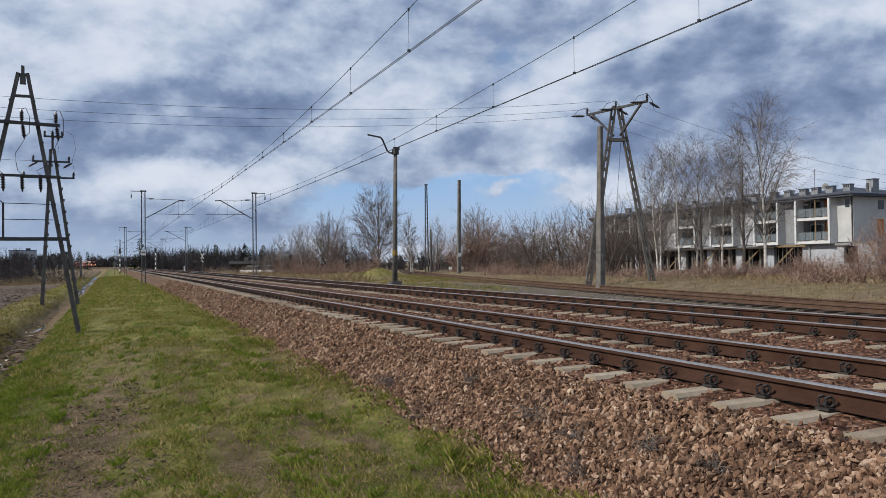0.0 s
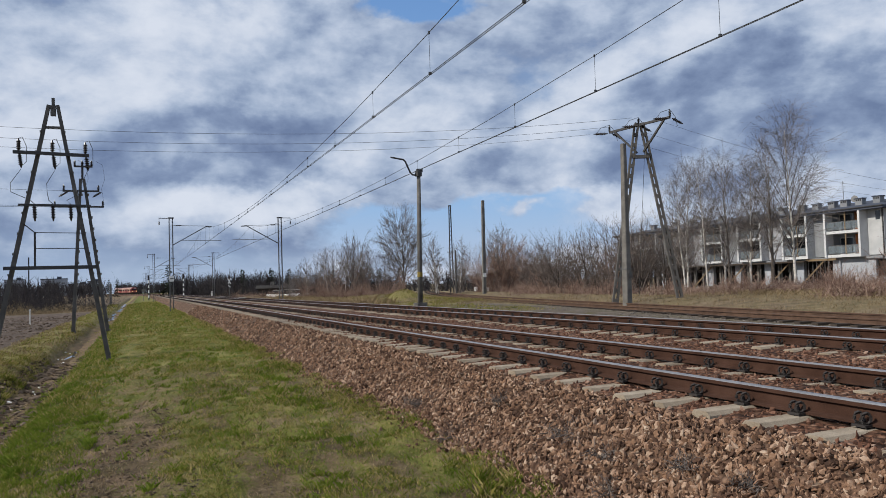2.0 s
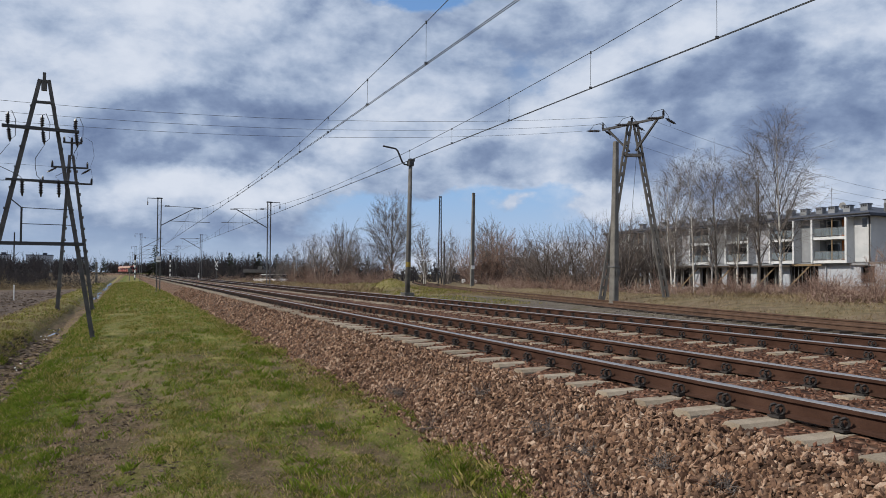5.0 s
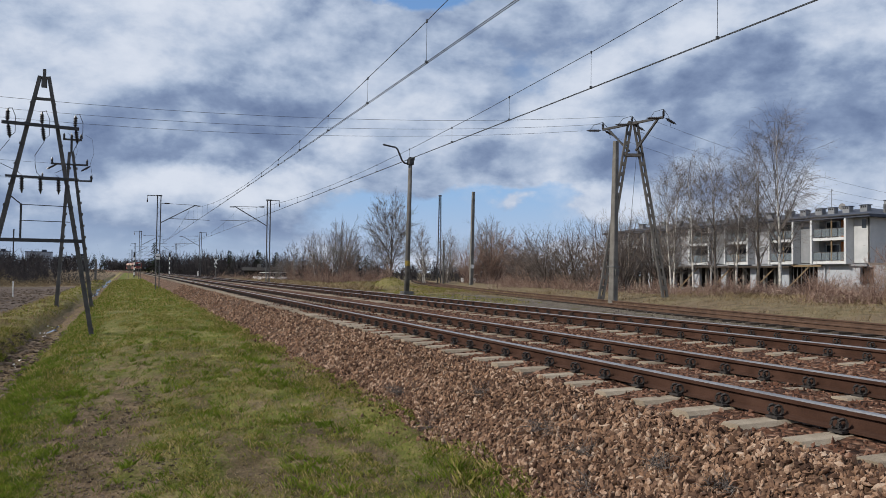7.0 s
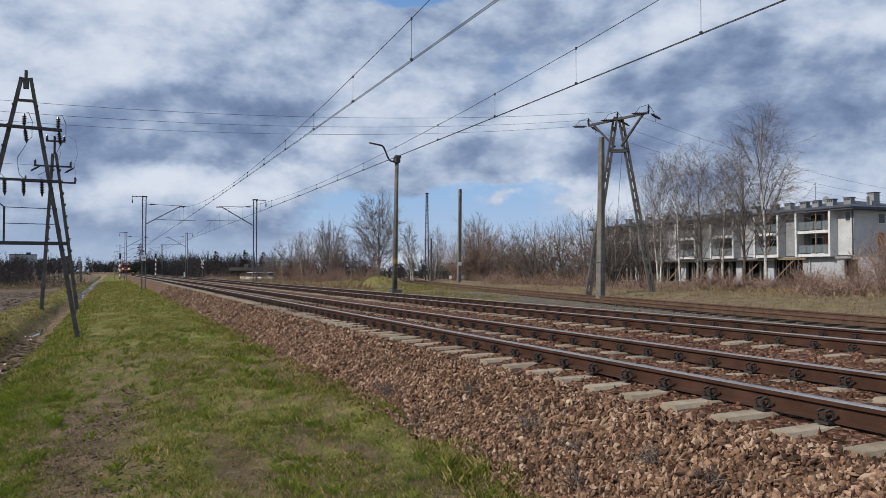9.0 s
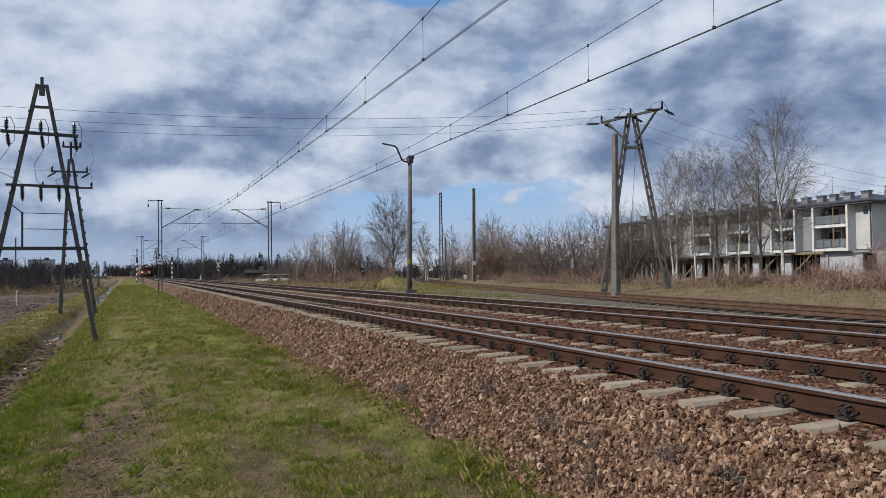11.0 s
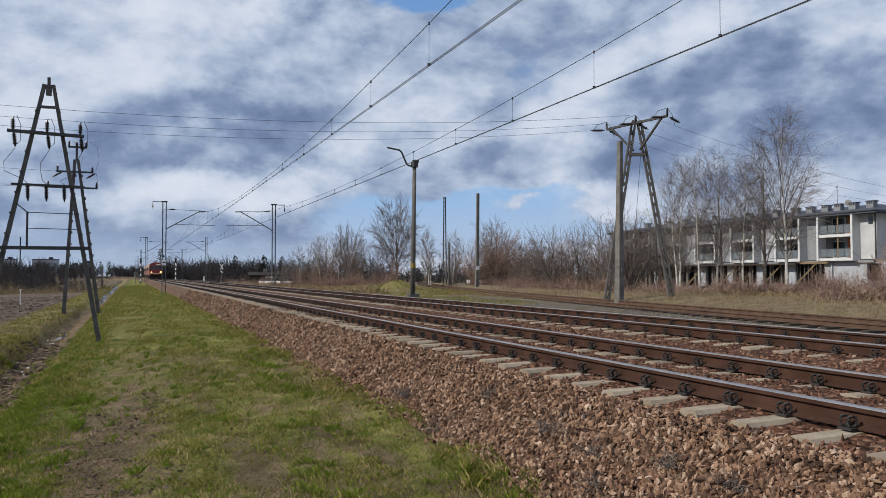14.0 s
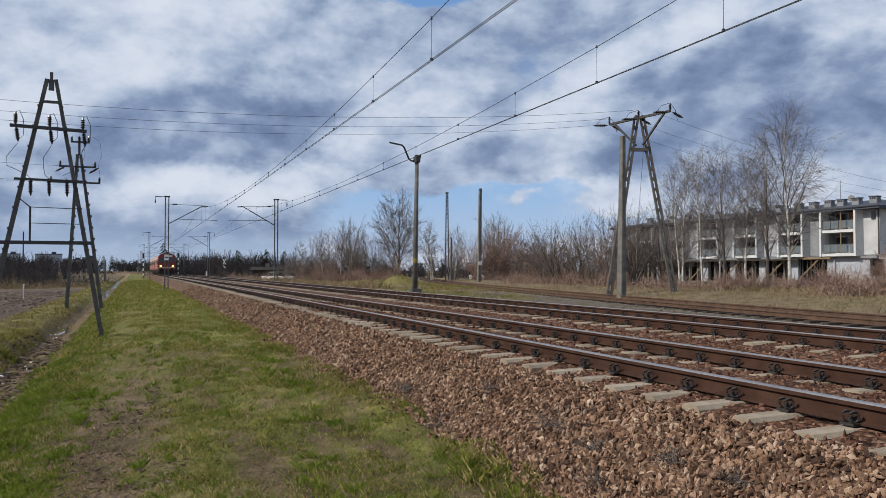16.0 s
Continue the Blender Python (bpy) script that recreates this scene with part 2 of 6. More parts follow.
M = dict(
    rust=surface("rail_rust", tones((0.026, 0.0130, 0.009), (0.048, 0.024, 0.0165), (0.072, 0.038, 0.027)), 4, 90, 0.98, 0.3, 0.004),
    old_rust=surface("siding_rust", tones((0.045, 0.028, 0.020), (0.085, 0.052, 0.037), (0.12, 0.075, 0.052)), 4, 90, 0.8, 0.3, 0.004),
    steel=surface("worn_steel", tones((0.24, 0.23, 0.23), (0.40, 0.39, 0.39)), 3, 50, 0.42, 0.05, 0.001, metal=0.85),
    clip=surface("clip_iron", tones((0.012, 0.010, 0.010), (0.035, 0.028, 0.025)), 20, 90, 0.7, 0.2, 0.003),
    sleeper=surface("sleeper_concrete", tones((0.16, 0.128, 0.092), (0.26, 0.215, 0.163), (0.36, 0.31, 0.245)), 5, 80, 0.92, 0.5, 0.008, random_tone=0.15),
    timber=surface("sleeper_timber", tones((0.03, 0.024, 0.02), (0.07, 0.055, 0.045)), 6, 60, 0.9, 0.5, 0.01),
    concrete=surface("pole_concrete", tones((0.085, 0.080, 0.073), (0.14, 0.133, 0.122), (0.21, 0.20, 0.183)), 2.5, 60, 0.9, 0.35, 0.006),
    dark_concrete=surface("weathered_pole_concrete", tones((0.055, 0.052, 0.05), (0.095, 0.09, 0.085), (0.15, 0.14, 0.13)), 2.5, 60, 0.88, 0.35, 0.006),
    iron=surface("mast_iron", tones((0.06, 0.06, 0.062), (0.11, 0.11, 0.112), (0.17, 0.165, 0.16)), 3, 50, 0.6, 0.15, 0.003, metal=0.3),
    black_iron=surface("black_iron", tones((0.02, 0.02, 0.022), (0.045, 0.044, 0.045)), 5, 50, 0.6, 0.15, 0.003),
    wire=surface("wire_copper", tones((0.04, 0.045, 0.05), (0.08, 0.085, 0.09)), 5, 50, 0.5, 0.0, metal=0.4),
    porcelain=surface("insulator_brown", tones((0.014, 0.010, 0.010), (0.03, 0.022, 0.02)), 8, 40, 0.3, 0.0),
    yellow=surface("yellow_paint", tones((0.20, 0.145, 0.035), (0.29, 0.215, 0.06)), 10, 60, 0.85, 0.1, 0.002),
    white=surface("white_paint", tones((0.62, 0.62, 0.60), (0.78, 0.78, 0.76)), 3, 40, 0.7, 0.1, 0.002),
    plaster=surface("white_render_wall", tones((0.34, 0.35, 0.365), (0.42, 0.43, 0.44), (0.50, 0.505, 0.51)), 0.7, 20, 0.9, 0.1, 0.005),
    pier=surface("white_pier_paint", tones((0.44, 0.45, 0.46), (0.56, 0.57, 0.575)), 1.5, 30, 0.85, 0.1, 0.004),
    fresh=surface("fresh_green_blades", tones((0.076, 0.122, 0.011), (0.130, 0.178, 0.019), (0.190, 0.212, 0.036)), 1.1, 25, 0.8, 0.0, random_tone=0.4, island=True, through=0.4),
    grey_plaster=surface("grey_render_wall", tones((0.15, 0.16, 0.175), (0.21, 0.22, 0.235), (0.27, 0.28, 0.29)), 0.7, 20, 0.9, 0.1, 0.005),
    lilac_plaster=surface("lilac_grey_render_wall", tones((0.25, 0.26, 0.29), (0.32, 0.33, 0.36), (0.39, 0.395, 0.42)), 0.7, 20, 0.9, 0.1, 0.005),
    block=surface("aerated_block", tones((0.28, 0.30, 0.335), (0.37, 0.39, 0.425)), 2, 40, 0.92, 0.2, 0.005, random_tone=0.2),
    roofing=surface("grey_roofing", tones((0.045, 0.052, 0.072), (0.075, 0.085, 0.11)), 1.5, 30, 0.85, 0.15, 0.01),
    # near black: shade inside openings put into the colour; also lenses, car cabins
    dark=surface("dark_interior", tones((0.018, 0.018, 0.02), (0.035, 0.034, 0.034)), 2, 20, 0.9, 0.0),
    orange=surface("orange_panel", tones((0.34, 0.11, 0.035), (0.46, 0.17, 0.06)), 2, 30, 0.75, 0.05, 0.002),
    wood=surface("raw_timber", tones((0.14, 0.10, 0.06), (0.23, 0.17, 0.105)), 4, 50, 0.8, 0.2, 0.004),
    train_red=surface("train_red", tones((0.16, 0.014, 0.017), (0.24, 0.024, 0.025)), 1.2, 30, 0.5, 0.03, 0.002),
    train_orange=surface("train_light_band", tones((0.50, 0.38, 0.26), (0.62, 0.48, 0.33)), 1.2, 30, 0.5, 0.03, 0.002),
    train_roof=surface("train_roof", tones((0.30, 0.17, 0.15), (0.42, 0.26, 0.23)), 1.2, 30, 0.6, 0.05, 0.003),
    under=surface("underframe", tones((0.02, 0.018, 0.016), (0.045, 0.04, 0.035)), 3, 30, 0.8, 0.2, 0.004),
    lamp=surface("headlamp_lit", tones((0.9, 0.8, 0.6), (0.9, 0.8, 0.6)), 3, 30, 0.3, 0.0, glow=(1.0, 0.42, 0.10, 3.2)),
    bark=surface("grey_bark", tones((0.05, 0.042, 0.036), (0.10, 0.085, 0.072), (0.16, 0.14, 0.12)), 3, 40, 0.9, 0.5, 0.02),
    twig=surface("bare_twigs", tones((0.080, 0.069, 0.064), (0.15, 0.130, 0.120), (0.23, 0.202, 0.185)), 1.5, 12, 0.9, 0.0, random_tone=0.4, island=True),
    twig_red=surface("brown_shrub_twigs", tones((0.12, 0.074, 0.058), (0.22, 0.142, 0.112), (0.34, 0.25, 0.205)), 0.8, 10, 0.9, 0.0, random_tone=0.5, island=True),
    shrub=surface("grey_shrub_stems", tones((0.060, 0.049, 0.044), (0.118, 0.097, 0.087), (0.20, 0.168, 0.15)), 0.8, 10, 0.9, 0.0, random_tone=0.5, island=True),
    birch=surface("birch_bark", [(0.36, (0.05, 0.045, 0.04)), (0.44, (0.40, 0.38, 0.35)), (0.6, (0.62, 0.60, 0.56))], 3, 14, 0.8, 0.2, 0.01, stretch=(1, 1, 3)),
    conifer=surface("dark_conifer", tones((0.012, 0.018, 0.012), (0.03, 0.042, 0.025)), 2, 20, 0.9, 0.0, random_tone=0.3, island=True),
    # dark twigs; the faint blue tint is distance haze put into the colour
    farwood=surface("far_bare_wood", tones((0.020, 0.018, 0.021), (0.036, 0.033, 0.036), (0.062, 0.056, 0.056)), 0.2, 2, 0.95, 0.0, random_tone=0.4, island=True),
    # distance haze is mixed into this pale blue-grey
    far_wall=surface("hazed_panel_wall", tones((0.26, 0.29, 0.34), (0.34, 0.37, 0.42)), 0.2, 3, 0.9, 0.0),
    pole_grey=surface("aged_pole_concrete", tones((0.065, 0.062, 0.058), (0.115, 0.11, 0.102), (0.18, 0.172, 0.16)), 2.5, 60, 0.9, 0.35, 0.006),
    stone=surface("ballast_stone", [(0.18, (0.042, 0.025, 0.018)), (0.34, (0.088, 0.050, 0.034)), (0.46, (0.150, 0.090, 0.060)), (0.56, (0.205, 0.118, 0.073)), (0.68, (0.29, 0.190, 0.132)), (0.84, (0.43, 0.33, 0.25))], 5, 70, 0.95, 0.3, 0.006, random_tone=0.5, island=True),
    rusty_stone=surface("rusty_ballast_stone", [(0.2, (0.030, 0.015, 0.011)), (0.4, (0.085, 0.040, 0.026)), (0.55, (0.135, 0.068, 0.046)), (0.72, (0.20, 0.115, 0.08)), (0.85, (0.30, 0.22, 0.17))], 5, 70, 0.95, 0.3, 0.006, random_tone=0.5, island=True),
    cess_stone=surface("cess_stone", tones((0.06, 0.052, 0.046), (0.12, 0.105, 0.092), (0.22, 0.195, 0.175)), 5, 70, 0.95, 0.3, 0.006, random_tone=0.5, island=True),
    grass=surface("turf_blades", tones((0.092, 0.112, 0.016), (0.160, 0.168, 0.028), (0.240, 0.213, 0.054), (0.36, 0.285, 0.13)), 1.1, 25, 0.8, 0.0, random_tone=0.5, island=True, through=0.35),
    straw=surface("dry_grass_blades", tones((0.13, 0.095, 0.05), (0.22, 0.16, 0.09), (0.32, 0.25, 0.15)), 0.8, 12, 0.85, 0.0, random_tone=0.5, island=True, through=0.2),
)


def glass_material():
    m = bpy.data.materials.new("window_glass")
    m.use_nodes = True
    bs = m.node_tree.nodes["Principled BSDF"]
    bs.inputs["Base Color"].default_value = (0.02, 0.025, 0.03, 1)
    bs.inputs["Roughness"].default_value = 0.06
    return m


M["glass"] = glass_material()


def clear_glass_material():
    m = bpy.data.materials.new("balcony_glass")
    m.use_nodes = True
    m.node_tree.nodes.clear()
    n = Nodes(m.node_tree)
    see = n.add("ShaderNodeBsdfTransparent")
    see.inputs[0].default_value = (0.72, 0.78, 0.80, 1)
    face = n.add("ShaderNodeBsdfPrincipled", Roughness=0.12)
    face.inputs["Base Color"].default_value = (0.20, 0.23, 0.25, 1)
    both = n.add("ShaderNodeMixShader")
    both.inputs[0].default_value = 0.5
    n.link(see.outputs[0], both.inputs[1])
    n.link(face.outputs[0], both.inputs[2])
    out = n.add("ShaderNodeOutputMaterial")
    n.link(both.outputs[0], out.inputs[0])
    return m


M["clear_glass"] = clear_glass_material()


def ground_material():
    """Turf with a trodden path, a ditch, a ploughed field and dry verges, by the distance from the line."""
    m = bpy.data.materials.new("ground_turf_and_soil")
    m.use_nodes = True
    m.node_tree.nodes.clear()
    n = Nodes(m.node_tree)
    co = n.add("ShaderNodeTexCoord").outputs["Object"]
    sep = n.add("ShaderNodeSeparateXYZ")
    n.link(co, sep.inputs[0])
    x = sep.outputs[0]
    big, mid, fine = n.noise(co, 0.35, 4.0), n.noise(co, 1.9, 6.0, 0.62), n.noise(co, 28, 5.0, 0.65)
    long_co = n.vmath("MULTIPLY", co, (1.0, 0.28, 1.0))
    along = n.noise(long_co, 1.3, 5.0, 0.6)

    def band(lo, hi, soft, wobble=0.8):
        wob = n.math("MULTIPLY", n.math("SUBTRACT", mid, 0.5), wobble)
        xx = n.math("ADD", x, wob)
        up = n.add("ShaderNodeMapRange", interpolation_type="SMOOTHSTEP")
        n.link(xx, up.inputs[0])
        up.inputs[1].default_value, up.inputs[2].default_value = lo - soft, lo + soft
        dn = n.add("ShaderNodeMapRange", interpolation_type="SMOOTHSTEP")
        n.link(xx, dn.inputs[0])
        dn.inputs[1].default_value, dn.inputs[2].default_value = hi - soft, hi + soft
        dn.inputs[3].default_value, dn.inputs[4].default_value = 1.0, 0.0
        return n.math("MULTIPLY", up.outputs[0], dn.outputs[0])

    grit = n.noise(co, 85, 3.0, 0.7)
    t = n.math("ADD", n.math("MULTIPLY", mid, 0.45), n.math("ADD", n.math("MULTIPLY", fine, 0.3), n.math("MULTIPLY", grit, 0.25)))
    t = n.math("ADD", n.math("MULTIPLY", n.math("SUBTRACT", t, 0.5), 1.7), 0.5)
    turf = n.ramp(t, tones((0.050, 0.056, 0.012), (0.105, 0.117, 0.022), (0.172, 0.168, 0.043), (0.27, 0.22, 0.095)))
    soil = n.ramp(t, tones((0.048, 0.031, 0.021), (0.122, 0.083, 0.056), (0.235, 0.168, 0.115)))
    plough = n.ramp(n.math("ADD", n.math("MULTIPLY", along, 0.5), n.math("MULTIPLY", fine, 0.5)), tones((0.050, 0.037, 0.030), (0.105, 0.080, 0.064), (0.18, 0.138, 0.11)))
    dry = n.ramp(t, tones((0.085, 0.065, 0.039), (0.155, 0.118, 0.075), (0.235, 0.182, 0.12)))
    bank = n.ramp(t, tones((0.105, 0.095, 0.034), (0.19, 0.168, 0.064), (0.29, 0.24, 0.115)))
    bare = n.ramp(n.math("ADD", n.math("MULTIPLY", along, 0.7), n.math("MULTIPLY", fine, 0.3)), [(0.455, 0.0), (0.535, 1.0)])
    col = turf
    col = n.mix(n.math("MULTIPLY", band(-2.0, -0.7, 0.3, 0.8), 0.7), col, n.ramp(t, tones((0.045, 0.068, 0.010), (0.078, 0.115, 0.015), (0.12, 0.145, 0.027))))
    close = n.add("ShaderNodeMapRange", interpolation_type="SMOOTHSTEP")
    n.link(sep.outputs[1], close.inputs[0])
    close.inputs[1].default_value, close.inputs[2].default_value = 9.0, 26.0
    close.inputs[3].default_value, close.inputs[4].default_value = 1.0, 0.25
    col = n.mix(n.math("MULTIPLY", n.math("MULTIPLY", bare, 0.85), close.outputs[0]), col, soil)
    col = n.mix(n.math("MULTIPLY", n.math("MULTIPLY", band(-0.8, 0.35, 0.45, 1.4), n.ramp(mid, [(0.43, 0.0), (0.54, 1.0)])), n.math("MULTIPLY", close.outputs[0], 0.8)), col, soil)
    col = n.mix(band(-60.0, -2.9, 0.4, 0.9), col, bank)
    col = n.mix(n.math("MULTIPLY", band(-3.15, -2.0, 0.35, 0.9), 0.9), col, soil)
    col = n.mix(band(-900.0, -4.9, 0.25, 0.5), col, plough)
    col = n.mix(band(11.0, 3000.0, 0.6, 1.2), col, n.mix(n.ramp(big, [(0.42, 0.0), (0.58, 1.0)]), dry, bank))
    cinder = n.ramp(t, tones((0.055, 0.045, 0.037), (0.115, 0.096, 0.078), (0.20, 0.168, 0.135)))
    col = n.mix(n.math("MULTIPLY", band(13.6, 18.6, 0.5, 1.2), n.math("MULTIPLY", n.ramp(mid, [(0.36, 0.35), (0.5, 1.0)]), n.math("LESS_THAN", sep.outputs[1], 43.0))), col, cinder)
    col = n.mix(n.math("MULTIPLY", band(19.0, 400.0, 0.8, 1.5), 0.75), col, dry)
    # beyond the ploughed strip the land lies fallow
    far = n.add("ShaderNodeMapRange", interpolation_type="SMOOTHSTEP")
    n.link(n.math("ADD", sep.outputs[1], n.math("MULTIPLY", n.math("SUBTRACT", big, 0.5), 25.0)), far.inputs[0])
    far.inputs[1].default_value, far.inputs[2].default_value = 88.0, 96.0
    col = n.mix(n.math("MULTIPLY", far.outputs[0], band(-3000.0, -4.2, 0.6, 1.0)), col, dry)
    bs = n.add("ShaderNodeBsdfPrincipled", Roughness=0.95)
    bs.inputs["Specular IOR Level"].default_value = 0.15
    n.link(col, bs.inputs["Base Color"])
    bp = n.add("ShaderNodeBump", Strength=1.0, Distance=0.07)
    n.link(n.math("ADD", n.math("MULTIPLY", mid, 0.6), n.math("MULTIPLY", fine, 0.6)), bp.inputs["Height"])
    n.link(bp.outputs[0], bs.inputs["Normal"])
    out = n.add("ShaderNodeOutputMaterial")
    n.link(bs.outputs[0], out.inputs[0])
    return m


def ballast_material():
    m = bpy.data.materials.new("ballast_bed")
    m.use_nodes = True
    m.node_tree.nodes.clear()
    n = Nodes(m.node_tree)
    co = n.add("ShaderNodeTexCoord").outputs["Object"]
    vor = n.add("ShaderNodeTexVoronoi", Scale=17.0)
    n.link(n.vmath("ADD", co, n.vmath("MULTIPLY", n.add("ShaderNodeTexNoise", Scale=9.0).outputs["Color"], (0.03, 0.03, 0.03))), vor.inputs["Vector"])
    sep = n.add("ShaderNodeSeparateColor")
    n.link(vor.outputs["Color"], sep.inputs[0])
    patch = n.noise(co, 0.9, 4.0)
    tone = n.math("ADD", n.math("MULTIPLY", sep.outputs[0], 0.7), n.math("MULTIPLY", patch, 0.3))
    col = n.ramp(tone, [(0.10, (0.055, 0.032, 0.022)), (0.4, (0.140, 0.082, 0.055)), (0.7, (0.235, 0.148, 0.100)), (0.95, (0.40, 0.31, 0.24))])
    # shade between the stones, painted in: colour darkens towards the cell edges
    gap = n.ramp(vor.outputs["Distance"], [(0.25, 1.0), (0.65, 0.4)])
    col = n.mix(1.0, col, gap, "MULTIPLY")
    where = n.add("ShaderNodeSeparateXYZ")
    n.link(co, where.inputs[0])
    dust = n.ramp(n.math("MULTIPLY", n.math("ADD", where.outputs[0], n.math("MULTIPLY", n.math("SUBTRACT", patch, 0.5), 0.8)), 0.1), [(0.385, 0.0), (0.41, 1.0)])
    col = n.mix(dust, col, (0.85, 0.70, 0.65), "MULTIPLY")
    bs = n.add("ShaderNodeBsdfPrincipled", Roughness=0.92)
    bs.inputs["Specular IOR Level"].default_value = 0.15
    n.link(col, bs.inputs["Base Color"])
    bp = n.add("ShaderNodeBump", Strength=0.9, Distance=0.05, invert=True)
    n.link(vor.outputs["Distance"], bp.inputs["Height"])
    n.link(bp.outputs[0], bs.inputs["Normal"])
    out = n.add("ShaderNodeOutputMaterial")
    n.link(bs.outputs[0], out.inputs[0])
    return m


M["ground"], M["ballast"] = ground_material(), ballast_material()


# ---- mesh helpers ----
class Geo:
    """Gathers vertices and faces of one mesh."""
    def __init__(self):
        self.v, self.f, self.m = [], [], []

    def face(self, idx, mat=0):
        self.f.append(tuple(idx))
        self.m.append(mat)

    def box(self, c, s, rot=None, mat=0, bevel=0.0, taper=1.0):
        """A box about c of size s. taper: the top's size to the foot's. bevel: cut upright edges."""
        k = len(self.v)
        hx, hy, hz = s[0] / 2, s[1] / 2, s[2] / 2
        if bevel:
            b = bevel
            ring = [(-hx + b, -hy), (hx - b, -hy), (hx, -hy + b), (hx, hy - b), (hx - b, hy), (-hx + b, hy), (-hx, hy - b), (-hx, -hy + b)]
        else:
            ring = [(-hx, -hy), (hx, -hy), (hx, hy), (-hx, hy)]
        q = len(ring)
        pts = [Vector((x, y, -hz)) for x, y in ring] + [Vector((x * taper, y * taper, hz)) for x, y in ring]
        for p in pts:
            if rot is not None:
                p = rot @ p
            self.v.append((p.x + c[0], p.y + c[1], p.z + c[2]))
        self.face([k + q - 1 - i for i in range(q)], mat)
        self.face([k + q + i for i in range(q)], mat)
        for i in range(q):
            j = (i + 1) % q
            self.face((k + i, k + j, k + q + j, k + q + i), mat)
        return self

    def bar(self, a, b, w, d=None, up=(0, 0, 1), mat=0, taper=1.0):
        """A square bar from a to b."""
        a, b = Vector(a), Vector(b)
        z = (b - a).normalized()
        x = Vector(up).cross(z)
        if x.length < 1e-4:
            x = Vector((1, 0, 0)).cross(z)
        if x.length < 1e-4:
            x = Vector((0, 1, 0)).cross(z)
        x.normalize()
        y = z.cross(x)
        rot = Matrix((x, y, z)).transposed()
        return self.box((a + b) / 2, (w, d or w, (b - a).length), rot, mat, 0.0, taper)

    def tube(self, pts, radii, sides=6, mat=0, cap=True):
        pts = [Vector(p) for p in pts]
        if isinstance(radii, (int, float)):
            radii = [radii] * len(pts)
        k = len(self.v)
        ref = Vector((0.31, 0.17, 0.93))
        for i, p in enumerate(pts):
            t = (pts[min(i + 1, len(pts) - 1)] - pts[max(i - 1, 0)]).normalized()
            x = ref.cross(t)
            if x.length < 0.05:
                x = Vector((1, 0, 0)).cross(t)
            x.normalize()
            y = t.cross(x)
            for s in range(sides):
                a = 2 * math.pi * s / sides
                q = p + (x * math.cos(a) + y * math.sin(a)) * radii[i]
                self.v.append((q.x, q.y, q.z))
        for i in range(len(pts) - 1):
            for s in range(sides):
                j = (s + 1) % sides
                self.face((k + i * sides + s, k + i * sides + j, k + (i + 1) * sides + j, k + (i + 1) * sides + s), mat)
        if cap:
            self.face([k + sides - 1 - s for s in range(sides)], mat)
            e = k + (len(pts) - 1) * sides
            self.face([e + s for s in range(sides)], mat)
        return self

    def lathe(self, base, profile, sides=10, mat=0, axis=(0, 0, 1)):
        """A turned body: (height, radius) pairs along axis from base."""
        z = Vector(axis).normalized()
        return self.tube([Vector(base) + z * h for h, _ in profile], [r for _, r in profile], sides, mat)

    def extrude(self, profile, path, mats=None):
        """A closed profile [(x, z)] run along path [(x, y, z)], which goes mostly along y."""
        k, q = len(self.v), len(profile)
        for i, (px, py, pz) in enumerate(path):
            a, b = path[max(i - 1, 0)], path[min(i + 1, len(path) - 1)]
            d = Vector((b[0] - a[0], b[1] - a[1])).normalized()
            for x, z in profile:
                self.v.append((px + x * d.y, py - x * d.x, pz + z))
        for i in range(len(path) - 1):
            for s in range(q):
                j = (s + 1) % q
                self.face((k + i * q + s, k + i * q + j, k + (i + 1) * q + j, k + (i + 1) * q + s), mats[s] if mats else 0)
        self.face([k + s for s in range(q)])
        self.face([k + (len(path) - 1) * q + q - 1 - s for s in range(q)])
        return self

    def mesh(self, name, mats, smooth=False):
        me = bpy.data.meshes.new(name)
        me.from_pydata(self.v, [], self.f)
        for m in mats if isinstance(mats, (list, tuple)) else [mats]:
            me.materials.append(m)
        if any(self.m):
            me.polygons.foreach_set("material_index", self.m)
        me.polygons.foreach_set("use_smooth", [smooth] * len(self.f))
        me.update()
        return me


def part(name, geo, mats, parent=None, label="", smooth=False, at=None):
    """One mesh object, under parent where there is one."""
    me = geo if isinstance(geo, bpy.types.Mesh) else geo.mesh(name, mats, smooth)
    ob = new(name, me)
    if parent is not None:
        ob.parent = parent
    if at is not None:
        ob.matrix_basis = at
    if label:
        ob["label"] = label
    return ob


def thing(name, label, category, at=None, group="", kind=""):
    ob = new(name)
    ob.empty_display_size = 0.2
    if at is not None:
        ob.matrix_basis = at
    return tagged(ob, label, category, group, kind)


# ---- the line: straight, then a long bend ----
BEND, RADIUS = 330.0, 1000.0
TRACK_A, TRACK_B = 5.24, 9.40


def shift(y):
    """How far the line has swung towards -x at y."""
    lean = 0.0 if y < 10 else (0.006 * (y - 10) ** 2 / 120 if y < 70 else 0.006 * (y - 40))
    return -lean if y < BEND else -lean - (y - BEND) ** 2 / (2 * RADIUS)


def smooth(a, b, t):
    t = max(0.0, min(1.0, (t - a) / (b - a)))
    return t * t * (3 - 2 * t)


